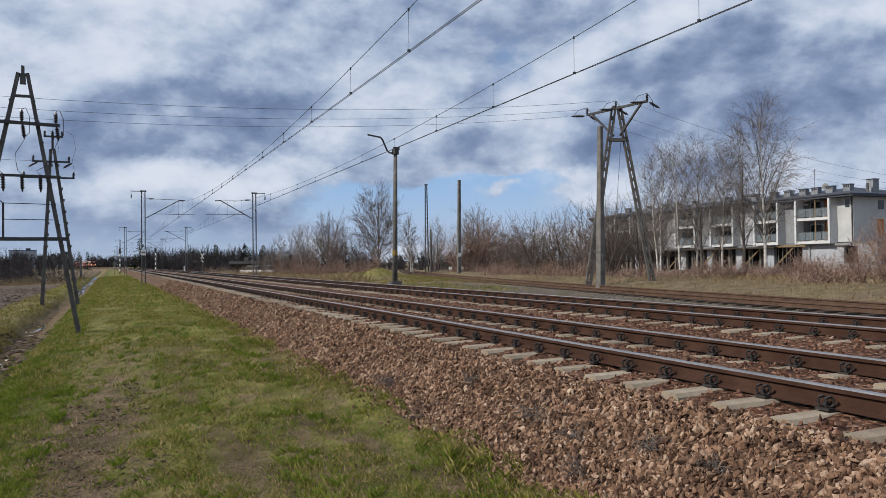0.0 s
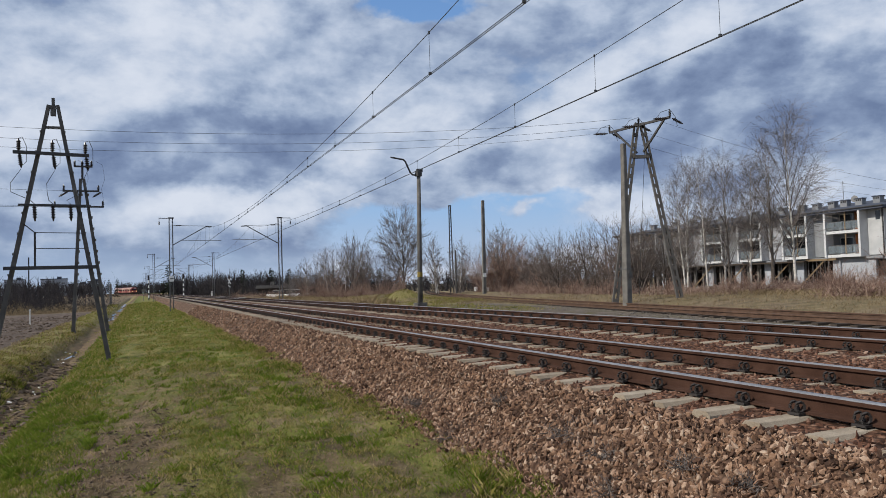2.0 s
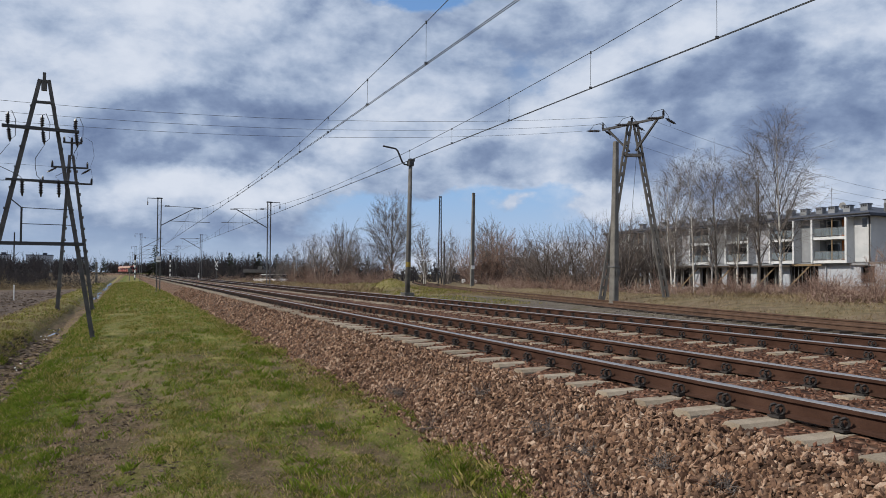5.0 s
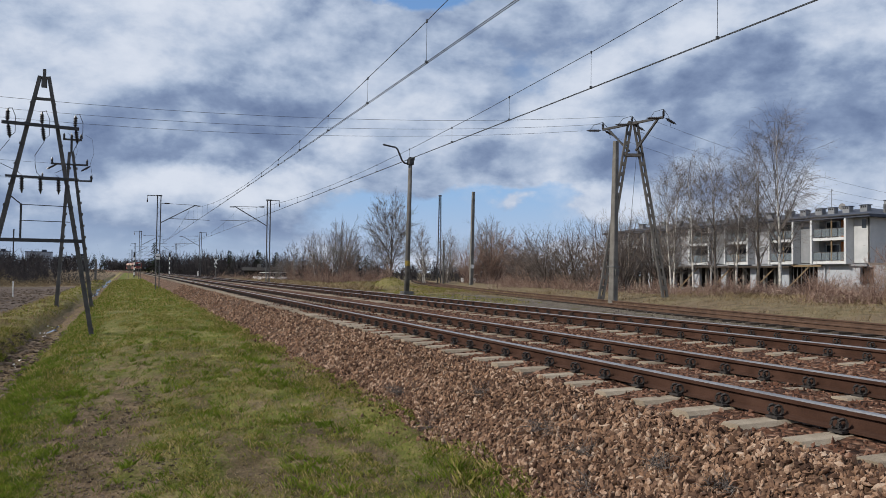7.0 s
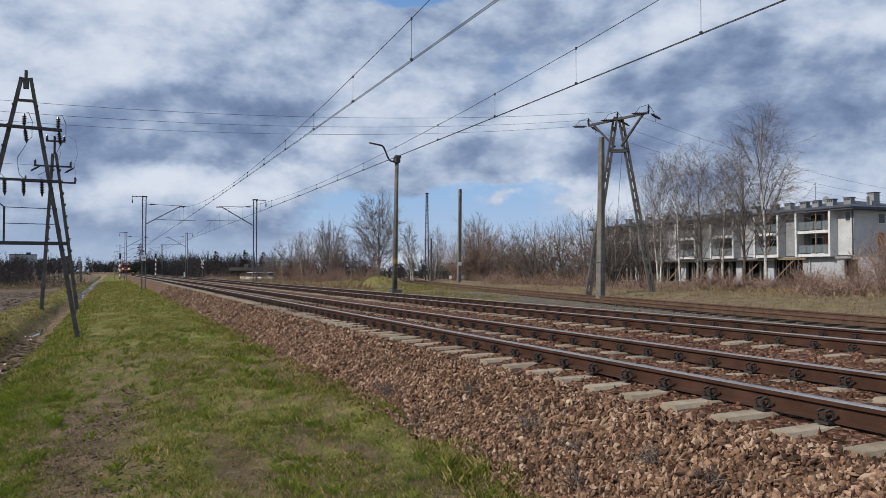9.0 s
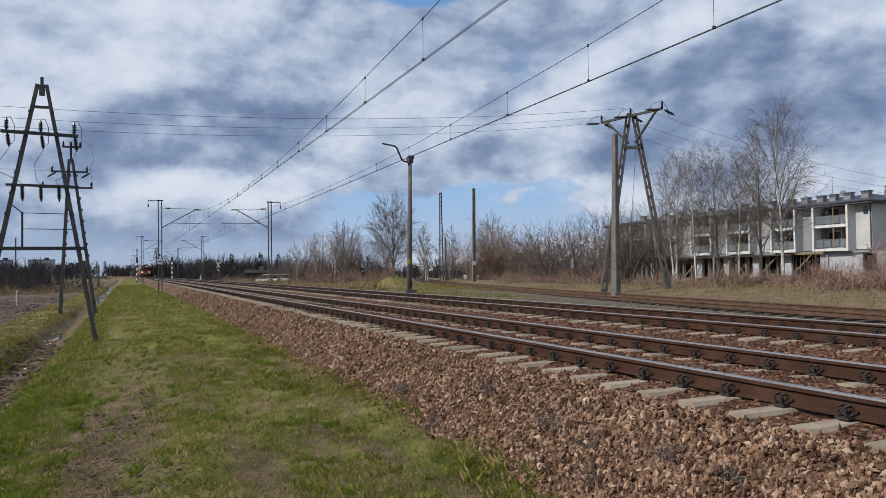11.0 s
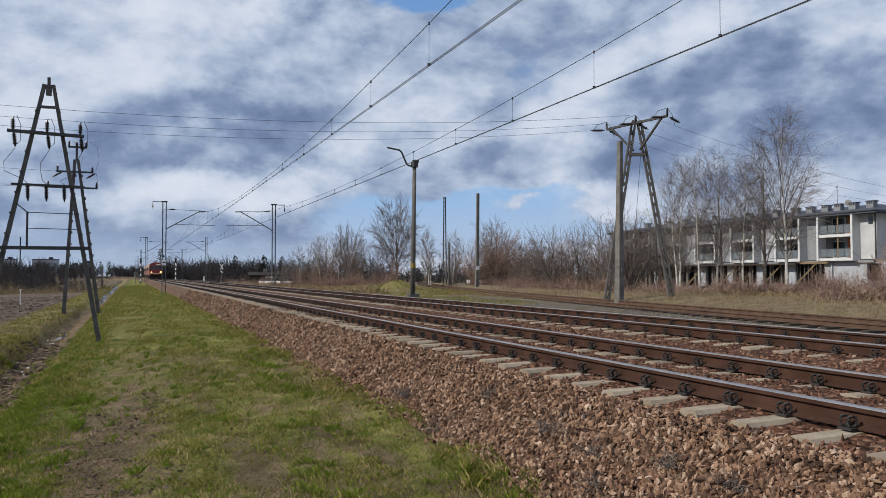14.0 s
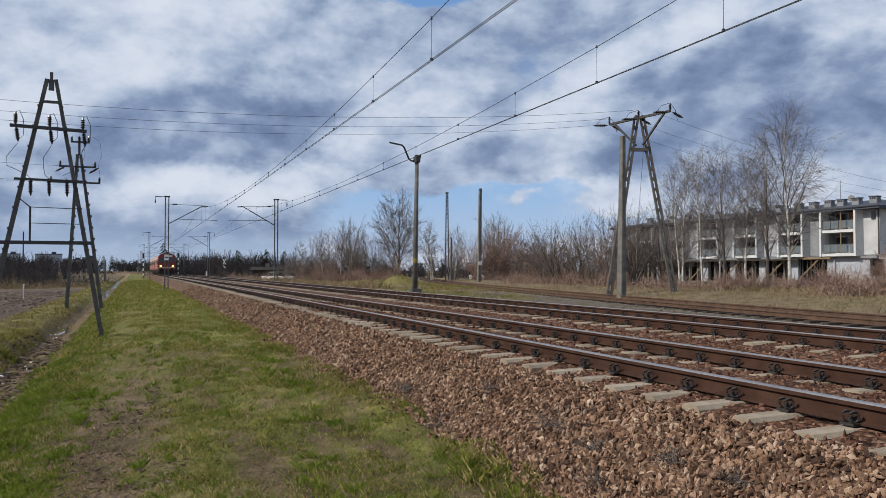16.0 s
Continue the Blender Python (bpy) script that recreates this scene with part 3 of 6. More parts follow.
PROFILE = [(-4000, -1.15), (-60, -1.15), (-8, -1.12), (-4.9, -1.08), (-4.0, -1.10), (-3.4, -1.2), (-2.95, -1.5), (-2.6, -1.58), (-2.2, -1.46), (-1.5, -1.16),
           (-0.5, -1.02), (0.6, -0.95), (2.0, -0.87), (3.1, -0.82), (4.5, -0.8), (10.5, -0.8), (12.3, -0.5), (15.0, -0.42), (19.0, -0.36), (22.0, -0.12), (30, -0.1), (45, -0.35), (75, -1.3), (4000, -1.3)]


def siding_x(y):
    return 14.4 + 0.12 * y + 0.00106 * y * y if y < 130 else 47.91 + 0.3956 * (y - 130)


def ground_z(x, y):
    s = x - shift(y)
    for (a, za), (b, zb) in zip(PROFILE, PROFILE[1:]):
        if s <= b:
            z = za + (zb - za) * (s - a) / (b - a)
            break
    else:
        z = -1.3
    if s > 12.5 and y < 240:
        z = min(z, -0.37 + max(0.0, abs(x - siding_x(y)) - 1.9) * 0.12)
    near = 1.0 if y < 60 else 0.4
    z += 0.85 * math.exp(-((x - 17.6) / 1.3) ** 2 - ((y - 54) / 2.4) ** 2)
    if -12 < s < 3.3 or 11 < s < 60:
        p = Vector((x, y, 0))
        if s > 12.5 and abs(x - siding_x(y)) < 2.2:
            near = 0.3
        z += near * (0.05 * noise.noise(p * 0.9) + 0.034 * noise.noise(p * 3.1))
        if y < 20 and s < 3.3:
            z += 0.024 * noise.noise(p * 6.3) + 0.03 * noise.noise(p * 1.7) + 0.07 * max(0.0, noise.noise(p * 3.2 + Vector((5, 0, 0))) - 0.05)
        if s < -5.0:
            z += near * 0.06 * math.sin(s * 2 * math.pi / 0.62) * (0.6 + 0.6 * noise.noise(p * 1.7))
        if s < -2 and s > -4.6:
            z += 0.10 * noise.noise(p * 2.2) + 0.05 * noise.noise(p * 4.7)
    return z


def steps(*runs):
    out = []
    for a, b, d in runs:
        q = max(1, round((b - a) / d))
        out += [a + (b - a) * i / q for i in range(q)]
    return out + [runs[-1][1]]


def build_ground():
    g = Geo()
    xs = steps((-4000, -400, 900), (-400, -60, 60), (-60, -12, 4), (-12, -5, 0.155), (-5, 3.4, 0.1), (3.4, 11, 1.2), (11, 24, 0.4), (24, 60, 1.0), (60, 80, 4), (80, 400, 60), (400, 4000, 900))
    ys = steps((-300, -20, 70), (-20, 1.5, 3), (1.5, 9, 0.1), (9, 18, 0.18), (18, 40, 0.35), (40, 100, 1.2), (100, 140, 2.5), (140, 320, 10), (320, 700, 15), (700, 1000, 50), (1000, 4500, 700))
    for y in ys:
        for x in xs:
            w = shift(min(y, 700)) * (1 if abs(x) < 100 else max(0, 1 - (abs(x) - 100) / 600))
            g.v.append((x + w, y, ground_z(x + shift(y), y)))
    q = len(xs)
    for j in range(len(ys) - 1):
        for i in range(q - 1):
            g.face((j * q + i, j * q + i + 1, (j + 1) * q + i + 1, (j + 1) * q + i))
    ob = part("ground", g, M["ground"], smooth=True)
    tagged(ob, "grass verge with trodden path, muddy ditch and ploughed field", "ground", kind="structure")


build_ground()

RUN = steps((-14, 320, 8), (320, 700, 6))


def line_path(x, z=0.0):
    return [(x + shift(y), y, z) for y in RUN]


def bed_z(s):
    """The ballast's height across the line."""
    table = [(2.95, -0.95), (3.05, -0.82), (3.72, -0.26), (3.97, -0.222), (4.38, -0.172), (4.7, -0.172), (5.8, -0.172), (6.1, -0.172), (6.55, -0.20), (7.0, -0.26), (7.6, -0.26), (8.1, -0.20), (8.54, -0.172), (8.86, -0.172), (9.95, -0.172), (10.25, -0.172), (10.7, -0.22), (11.1, -0.3), (11.9, -0.62), (12.0, -0.8)]
    for (a, za), (b, zb) in zip(table, table[1:]):
        if s <= b:
            return za + (zb - za) * max(0.0, s - a) / (b - a)
    return -0.8


def bed_top(x, y):
    w = 0.03 if 2 < y < 40 else 0.0
    return bed_z(x) + w * noise.noise(Vector((x * 2.2, y * 2.2, 0)))


def toe_shift(x, y):
    return 0.10 * noise.noise(Vector((3.0, y * 0.8, 0))) * max(0.0, min(1.0, (3.9 - x) / 0.6))


def build_ballast():
    g = Geo()
    xs = steps((2.95, 4.5, 0.1), (4.5, 11.1, 0.2), (11.1, 12.0, 0.3))
    ys = steps((-14, 2, 4), (2, 30, 0.2), (30, 80, 1.5), (80, 290, 10), (290, 700, 8))
    for y in ys:
        for x in xs:
            edge = toe_shift(x, y)
            g.v.append((x + shift(y) + edge, y, bed_top(x, y)))
    q = len(xs)
    for j in range(len(ys) - 1):
        for i in range(q - 1):
            g.face((j * q + i, j * q + i + 1, (j + 1) * q + i + 1, (j + 1) * q + i))
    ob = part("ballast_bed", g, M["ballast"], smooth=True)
    tagged(ob, "reddish brown crushed stone ballast under both tracks", "ballast", kind="structure")


build_ballast()

RAIL = [(-0.0625, -0.149), (0.0625, -0.149), (0.0625, -0.138), (0.011, -0.122), (0.007, -0.048), (0.0335, -0.038), (0.0335, -0.010), (0.025, 0.0), (-0.025, 0.0), (-0.0335, -0.010), (-0.0335, -0.038), (-0.007, -0.048), (-0.011, -0.122), (-0.0625, -0.138)]
RAIL_MATS = [0, 0, 0, 0, 0, 0, 1, 1, 1, 0, 0, 0, 0, 0]
FIRST, PITCH = {TRACK_A: 3.85, TRACK_B: 4.12}, {TRACK_A: 0.55, TRACK_B: 0.59}


def sleeper_mesh():
    g = Geo()
    for x0, x1, h in ((-1.25, -0.42, 0.0), (0.42, 1.25, 0.0), (-0.42, 0.42, -0.03)):
        lo, hi = -0.37, -0.154 + h
        k = len(g.v)
        wa = 0.105
        cut = 0.03
        for x, top in ((x0, hi - (0.02 if x0 < -1 else 0)), (x1, hi - (0.02 if x1 > 1 else 0))):
            g.v += [(x, -wa - 0.02, lo), (x, wa + 0.02, lo), (x, wa, top - cut), (x, wa - cut, top), (x, -wa + cut, top), (x, -wa, top - cut)]
        for s in range(6):
            j = (s + 1) % 6
            g.face((k + s, k + j, k + 6 + j, k + 6 + s))
        g.face([k + 5 - s for s in range(6)])
        g.face([k + 6 + s for s in range(6)])
    return g.mesh("sleeper", M["sleeper"])


def clip_mesh():
    """A rail fastening: two sprung loops, a bolt and a plate, on the -x side of a rail."""
    g = Geo()
    for dy in (-0.03, 0.03):
        ring = []
        for i in range(10):
            a = radians(-20 + 340 * i / 9)
            ring.append((-0.085 - 0.029 * math.cos(a), dy + 0.010 * math.cos(a), -0.098 + 0.036 * math.sin(a)))
        g.tube(ring, 0.0115, 4)
    g.tube([(-0.086, 0, -0.15), (-0.086, 0, -0.068)], 0.012, 6)
    g.tube([(-0.086, 0, -0.125), (-0.086, 0, -0.10)], 0.021, 6)
    g.box((-0.088, 0, -0.145), (0.075, 0.11, 0.016))
    return g.mesh("rail_clip", M["clip"])


def build_track(name, centre):
    track = thing(name, "rusty rails on pale concrete sleepers in brown ballast", "railway track", kind="structure")
    for side in (-0.752, 0.752):
        g = Geo().extrude(RAIL, line_path(centre + side), RAIL_MATS)
        part("rail", g, [M["rust"], M["steel"]], track, "brown rusty rail with a bright worn head")
    sm, cm = sleeper_mesh(), clip_mesh()
    far_s, far_c = Geo(), Geo()
    for i in range(-22, 560):
        y = FIRST[centre] + PITCH[centre] * i
        x = centre + shift(y)
        if i < 130:
            part("sleeper", sm, None, track, at=pose(x, y, 0.006 * math.sin(i * 7.3), 0, 0, 0.5 * math.sin(i * 3.1)))
        else:
            far_s.box((x, y, -0.26), (2.5, 0.25, 0.205))
        for side in (-0.752, 0.752):
            for turn in (0, 180):
                if -4 <= i < 66:
                    part("rail_clip", cm, None, track, at=pose(x + side, y, 0, 0, 0, turn))
                elif 66 <= i < 400 and turn == 0:
                    far_c.box((x + side - 0.09, y, -0.10), (0.06, 0.09, 0.08))
    ob = part("sleepers", far_s, M["sleeper"], track)
    ob["kind"] = "stuff"
    ob = part("rail_clips", far_c, M["clip"], track)
    ob["kind"] = "stuff"
    return track


build_track("railway_track_near", TRACK_A)
build_track("railway_track_far", TRACK_B)


# ---- siding: a rusty track that swings away ----
def build_siding():
    track = thing("siding_track", "old rusty siding rails half sunk in grass", "railway track", kind="structure")
    ys = steps((-14, 130, 3), (130, 300, 10))
    small = [(x * 0.9, z * 0.94) for x, z in RAIL]
    for side in (-0.752, 0.752):
        pts = []
        for y in ys:
            d = Vector((siding_x(y + 0.5) - siding_x(y - 0.5), 1.0)).normalized()
            pts.append((siding_x(y) + side * d.y, y - side * d.x, -0.22))
        part("rail", Geo().extrude(small, pts), M["old_rust"], track, "brown rusted rail")
    g = Geo().box((0, 0, 0), (2.4, 0.22, 0.14), bevel=0.02)
    me = g.mesh("sleeper", M["timber"])
    y = 4.0
    while y < 120:
        a = math.degrees(math.atan(siding_x(y + 0.5) - siding_x(y - 0.5)))
        part("sleeper", me, None, track, at=pose(siding_x(y), y, -0.425, 0, 0, -a))
        y += 0.65 * math.cos(radians(a))


build_siding()


# ---- overhead line ----
SPANS = [(-67, 3), (3, 73), (73, 143), (143, 213), (213, 283), (283, 353), (353, 423), (423, 493)]


def build_overhead(centre, high, low, sag, first):
    """high: the messenger at mid-span; low: the contact wires; sag: its curve; first: the first dropper past a mast."""
    line = thing("overhead_line", "thin copper contact wires hung from a messenger wire", "overhead wire", kind="")
    contact = [[], []]
    for a, b in SPANS:
        mess = []
        for i in range(13):
            y = a + (b - a) * i / 12
            x = centre + shift(y)
            mess.append((x, y, high + sag * (y - (a + b) / 2) ** 2))
            for s in (0, 1):
                contact[s].append((x - 0.025 + 0.05 * s, y, low + 0.006 * s))
        part("messenger_wire", Geo().tube(mess, 0.008, 5), M["wire"], line)
        y = a + first
        while y < b - 2 and y < 290:
            x = centre + shift(y)
            top = high + sag * (y - (a + b) / 2) ** 2
            g = Geo().tube([(x, y, low), (x, y, top)], 0.005, 4)
            g.box((x, y, low + 0.02), (0.06, 0.03, 0.05)).box((x, y, top), (0.03, 0.03, 0.06))
            part("dropper", g, M["wire"], line)
            y += 4.0
    for s in (0, 1):
        part("contact_wire", Geo().tube(contact[s], 0.0075, 5), M["wire"], line)
    return line


build_overhead(TRACK_A, 5.06, 4.92, 0.00118, 3.0)
build_overhead(TRACK_B, 5.22, 5.00, 0.00108, 3.7)


def catenary_mast():
    """A riveted two-legged mast; its bracket reaches towards +x."""
    mast = thing("catenary_mast", "grey steel lattice mast with bracket arm beside the track", "catenary mast", pose(0, 0, -40), "catenary masts")
    for x in (-0.16, 0.16):
        g = Geo().box((x, 0, 3.15), (0.05, 0.14, 8.4))
        g.box((x * 0.8, 0.06, 3.15), (0.05, 0.02, 8.4)).box((x * 0.8, -0.06, 3.15), (0.05, 0.02, 8.4))
        part("upright", g, M["iron"], mast)
    for i in range(19):
        z = -0.3 + i * 0.4
        s = 1 if i % 2 else -1
        part("lacing_bar", Geo().bar((-0.15 * s, -0.075, z), (0.15 * s, -0.075, z + 0.4), 0.035, 0.012), M["iron"], mast)
    part("base_block", Geo().box((0, 0, -1.0), (0.55, 0.45, 0.34), bevel=0.06), M["concrete"], mast)
    part("cap", Geo().box((0, 0, 7.38), (0.5, 0.26, 0.10), bevel=0.03), M["black_iron"], mast)
    g = Geo().bar((0.18, 0, 5.0), (3.0, 0, 6.62), 0.075).bar((2.97, 0, 6.62), (3.5, 0, 6.60), 0.085)
    part("bracket_arm", g, M["iron"], mast)
    part("tie_rod", Geo().tube([(0.15, 0, 6.72), (3.2, 0, 6.66)], 0.02, 6), M["iron"], mast)
    part("steady_arm", Geo().tube([(0.8, 0, 5.4), (4.3, 0, 5.36)], 0.022, 6), M["iron"], mast)
    part("insulator", Geo().lathe((0.45, 0, 6.72), [(0, 0.03), (0.05, 0.07), (0.1, 0.04), (0.15, 0.07), (0.2, 0.04), (0.25, 0.07), (0.45, 0.03)], 8, axis=(1, 0, -0.01)), M["porcelain"], mast)
    g = Geo().bar((-0.2, 0, 7.36), (-1.0, 0, 7.36), 0.06).tube([(-0.98, 0, 7.36), (-0.98, 0, 7.1)], 0.02, 5)
    part("feeder_arm", g, M["iron"], mast)
    part("feeder_insulator", Geo().lathe((-0.98, 0, 6.75), [(0, 0.02), (0.06, 0.06), (0.12, 0.04), (0.2, 0.065), (0.28, 0.04), (0.36, 0.03)], 8), M["porcelain"], mast)
    return mast


def sign_plate(mast, z):
    part("number_plate", Geo().box((0, -0.12, z), (0.36, 0.03, 0.5), bevel=0.004), M["white"], mast, "pale square plate with dark bars")
    part("plate_bar", Geo().box((0, -0.145, z), (0.28, 0.01, 0.08)), M["black_iron"], mast)


mast = catenary_mast()
MASTS = []
for y in (143, 213, 283, 353):
    MASTS.append(copy_thing(mast, pose(2.35 + shift(y), y, 0)))
for y in (73, 142, 211, 282, 352):
    MASTS.append(copy_thing(mast, pose(12.12 + shift(y), y, 0.05, 0, 0, 180)))
mast.matrix_basis = pose(2.35, 73, 0)
sign_plate(mast, 2.0)


def concrete_mast():
    """A spun concrete mast whose bent arm carries nothing any more."""
    t = thing("concrete_mast", "tapered concrete mast with an empty bent steel arm", "catenary mast", pose(14.6, 41.7, -0.35, 0.3, 0.8, 0))
    part("shaft", Geo().tube([(0, 0, -0.4), (0, 0, 3.5), (0, 0, 7.55)], [0.155, 0.13, 0.105], 16), M["pole_grey"], t, smooth=True)
    part("plinth", Geo().box((0, 0, 0.02), (0.7, 0.6, 0.3), bevel=0.1), M["pole_grey"], t)
    part("paint_band", Geo().tube([(0, 0, 1.62), (0, 0, 1.9)], [0.148, 0.147], 16), M["yellow"], t, "faded yellow painted band")
    part("collar", Geo().box((0, 0, 7.5), (0.36, 0.36, 0.30), bevel=0.08).box((0.05, 0, 7.68), (0.3, 0.3, 0.16)), M["black_iron"], t)
    part("bent_arm", Geo().tube([(-0.1, 0, 7.4), (-0.36, 0, 7.42), (-0.5, 0, 7.55), (-0.78, 0, 8.15), (-0.9, 0, 8.26), (-1.65, 0, 8.36)], 0.05, 8), M["black_iron"], t)
    return t


concrete_mast()


def square_post():
    t = thing("concrete_post", "weathered square concrete post with a small plate", "post", pose(19.6, 28.8, -0.25, 0, 1.2, 18))
    part("shaft", Geo().box((0, 0, 3.4), (0.35, 0.30, 7.2), bevel=0.03, taper=0.6), M["concrete"], t)
    part("plate", Geo().box((0.02, -0.19, 1.25), (0.24, 0.02, 0.28)), M["pole_grey"], t, "grey tin plate")
    part("plate_strap", Geo().box((0.0, 0, 1.5), (0.40, 0.36, 0.04)), M["iron"], t)


square_post()


def ladder_leg(g, a, b, wide, deep, holes=True):
    """A concrete pole leg with a row of long slots, the slots facing y."""
    a, b = Vector(a), Vector(b)
    ax = (b - a).normalized()
    side = Vector((0, 1, 0)).cross(ax).normalized()
    if not holes:
        return g.bar(a, b, deep, wide, up=side, taper=0.75)
    for s in (-1, 1):
        g.bar(a + side * s * wide * 0.36, b + side * s * wide * 0.30, deep, wide * 0.36, up=side, taper=0.8)
    length = (b - a).length
    q = int(length / 0.46)
    for i in range(q + 1):
        c = a + ax * (length * i / q)
        g.bar(c - ax * 0.085, c + ax * 0.085, deep * 0.85, wide * 0.6, up=side)
    return g


def string_insulator(base, way, length=0.42):
    q = 5
    prof = [(0, 0.018)]
    for i in range(q):
        h = length * (0.15 + 0.14 * i)
        prof += [(h, 0.038), (h + length * 0.05, 0.068), (h + length * 0.09, 0.038)]
    prof.append((length, 0.015))
    return Geo().lathe(base, prof, 8, axis=way)


def far_side_pole():
    """The A-pole past the siding: a slanting cross-arm with strain insulators."""
    t = thing("a_frame_pole", "grey concrete A-frame power pole with slotted legs", "power pole", pose(21.55, 30.2, -0.15, 0, 0, -20), "power poles")
    part("leg", ladder_leg(Geo(), (-1.48, 0, -0.5), (-0.10, 0, 8.1), 0.27, 0.17), M["dark_concrete"], t)
    part("leg", ladder_leg(Geo(), (1.68, 0, -0.5), (0.16, 0, 8.1), 0.27, 0.17), M["dark_concrete"], t)
    part("tie", Geo().box((0.05, 0, 6.6), (0.75, 0.22, 0.14)), M["dark_concrete"], t)
    a, b = Vector((-1.0, 1.5, 8.05)), Vector((1.0, -1.5, 8.10))
    part("crossarm", Geo().bar(a, b, 0.11, 0.10), M["black_iron"], t)
    for p, foot in ((a.lerp(b, 0.08), (-0.1, 0.1, 6.8)), (a.lerp(b, 0.92), (0.15, -0.1, 6.8))):
        part("arm_brace", Geo().bar(p, foot, 0.08), M["black_iron"], t)
    for f in (0.0, 0.5, 1.0):
        p = a.lerp(b, f)
        part("pin_insulator", string_insulator(p, (0, 0, 1), 0.34), M["porcelain"], t)
        part("strain_insulator", string_insulator(p + Vector((-0.1, 0, -0.05)), (-0.94, -0.34, -0.08), 0.8), M["porcelain"], t)
        part("strain_insulator", string_insulator(p + Vector((0.1, 0, -0.05)), (0.88, 0.5, -0.3), 0.7), M["porcelain"], t)
        loop = [p + Vector((-0.72, -0.5, -0.1)), p + Vector((-0.5, -0.27, 0.17)), p + Vector((0, 0, 0.36)), p + Vector((0.35, 0.35, 0.1)), p + Vector((0.5, 0.55, -0.3))]
        part("jumper_wire", Geo().tube(loop, 0.012, 5), M["wire"], t)
    part("stay_wire", Geo().tube([(0.3, 0.2, 7.0), (1.1, 4.9, 1.2), (1.3, 5.9, 0.0)], 0.009, 4), M["wire"], t)
    return t


far_side_pole()


def switch_pole():
    """The near A-pole with its line switch: two cross-arms, hanging and standing insulators, loose leads."""
    t = thing("a_frame_pole", "concrete A-frame power pole with switch arms and insulators", "power pole", pose(-2.38, 24.85, -1.15), "power poles")
    part("leg", ladder_leg(Geo(), (-1.68, 0, -0.35), (-0.10, 0, 7.5), 0.125, 0.17, False), M["dark_concrete"], t)
    part("leg", ladder_leg(Geo(), (1.50, 0, -0.35), (0.13, 0, 7.5), 0.125, 0.17, False), M["dark_concrete"], t)
    for s, x0, x1 in ((-1, -1.68, -0.09), (1, 1.50, 0.12)):
        for i in range(12):
            f = 0.08 + 0.075 * i
            x = x0 + (x1 - x0) * f + s * 0.06
            part("leg_step", Geo().box((x, -0.1, -0.35 + 7.8 * f), (0.05, 0.05, 0.06)), M["dark_concrete"], t)
    part("apex_block", Geo().box((0.015, 0, 7.34), (0.14, 0.12, 0.3)).box((0.015, 0, 7.58), (0.08, 0.08, 0.26)), M["dark_concrete"], t)
    part("apex_tie", Geo().box((0.03, -0.13, 6.83), (0.40, 0.08, 0.06)), M["dark_concrete"], t)
    part("upper_crossarm", Geo().box((-0.02, -0.18, 6.06), (1.96, 0.11, 0.085), Euler((0, radians(1.6), 0)).to_matrix()), M["black_iron"], t)
    part("lower_crossarm", Geo().box((0.0, -0.18, 4.58), (1.75, 0.09, 0.06), Euler((0, radians(0.6), 0)).to_matrix()), M["black_iron"], t)
    part("bottom_rail", Geo().box((-0.04, -0.2, 2.80), (2.42, 0.11, 0.10)), M["black_iron"], t)
    for x in (-0.86, 0.0, 0.86):
        z = 6.09 - x * 0.028
        part("standing_insulator", string_insulator((x, -0.18, z), (0, 0, 1), 0.36), M["porcelain"], t)
        part("hanging_insulator", string_insulator((x + 0.02, -0.18, z - 0.06), (0.12, 0, -1), 0.42), M["porcelain"], t)
        lead = [(x, -0.18, z + 0.36), (x + 0.1, -0.2, z + 0.40), (x + 0.2, -0.2, z + 0.15), (x + 0.2, -0.2, z - 0.3), (x + 0.06, -0.2, z - 0.45)]
        part("lead_wire", Geo().tube(lead, 0.009, 4), M["wire"], t)
    for x in (-0.47, 0.0, 0.46):
        part("hanging_insulator", string_insulator((x, -0.18, 4.62), (0.03, 0, -1), 0.50), M["porcelain"], t)
        sx = x * 1.85
        lead = [(sx + 0.07, -0.18, 5.6), (sx - 0.15 + 0.1 * x, -0.2, 5.2), (sx - 0.14 + 0.1 * x, -0.2, 4.95), (x - 0.1, -0.2, 4.72), (x, -0.18, 4.62)]
        part("lead_wire", Geo().tube(lead, 0.009, 4), M["wire"], t)
    g = Geo().bar((-0.46, -0.2, 2.85), (-0.46, -0.2, 3.82), 0.05).bar((-0.46, -0.2, 3.8), (-0.75, -0.2, 4.05), 0.03)
    g.bar((-0.46, -0.2, 3.8), (0.75, -0.2, 3.78), 0.02).bar((-0.46, -0.2, 3.35), (0.8, -0.2, 3.34), 0.02)
    part("switch_frame", g, M["black_iron"], t)
    part("bracket_pin", Geo().bar((-0.62, -0.2, 2.3), (-0.62, -0.2, 3.1), 0.03), M["black_iron"], t)


switch_pole()


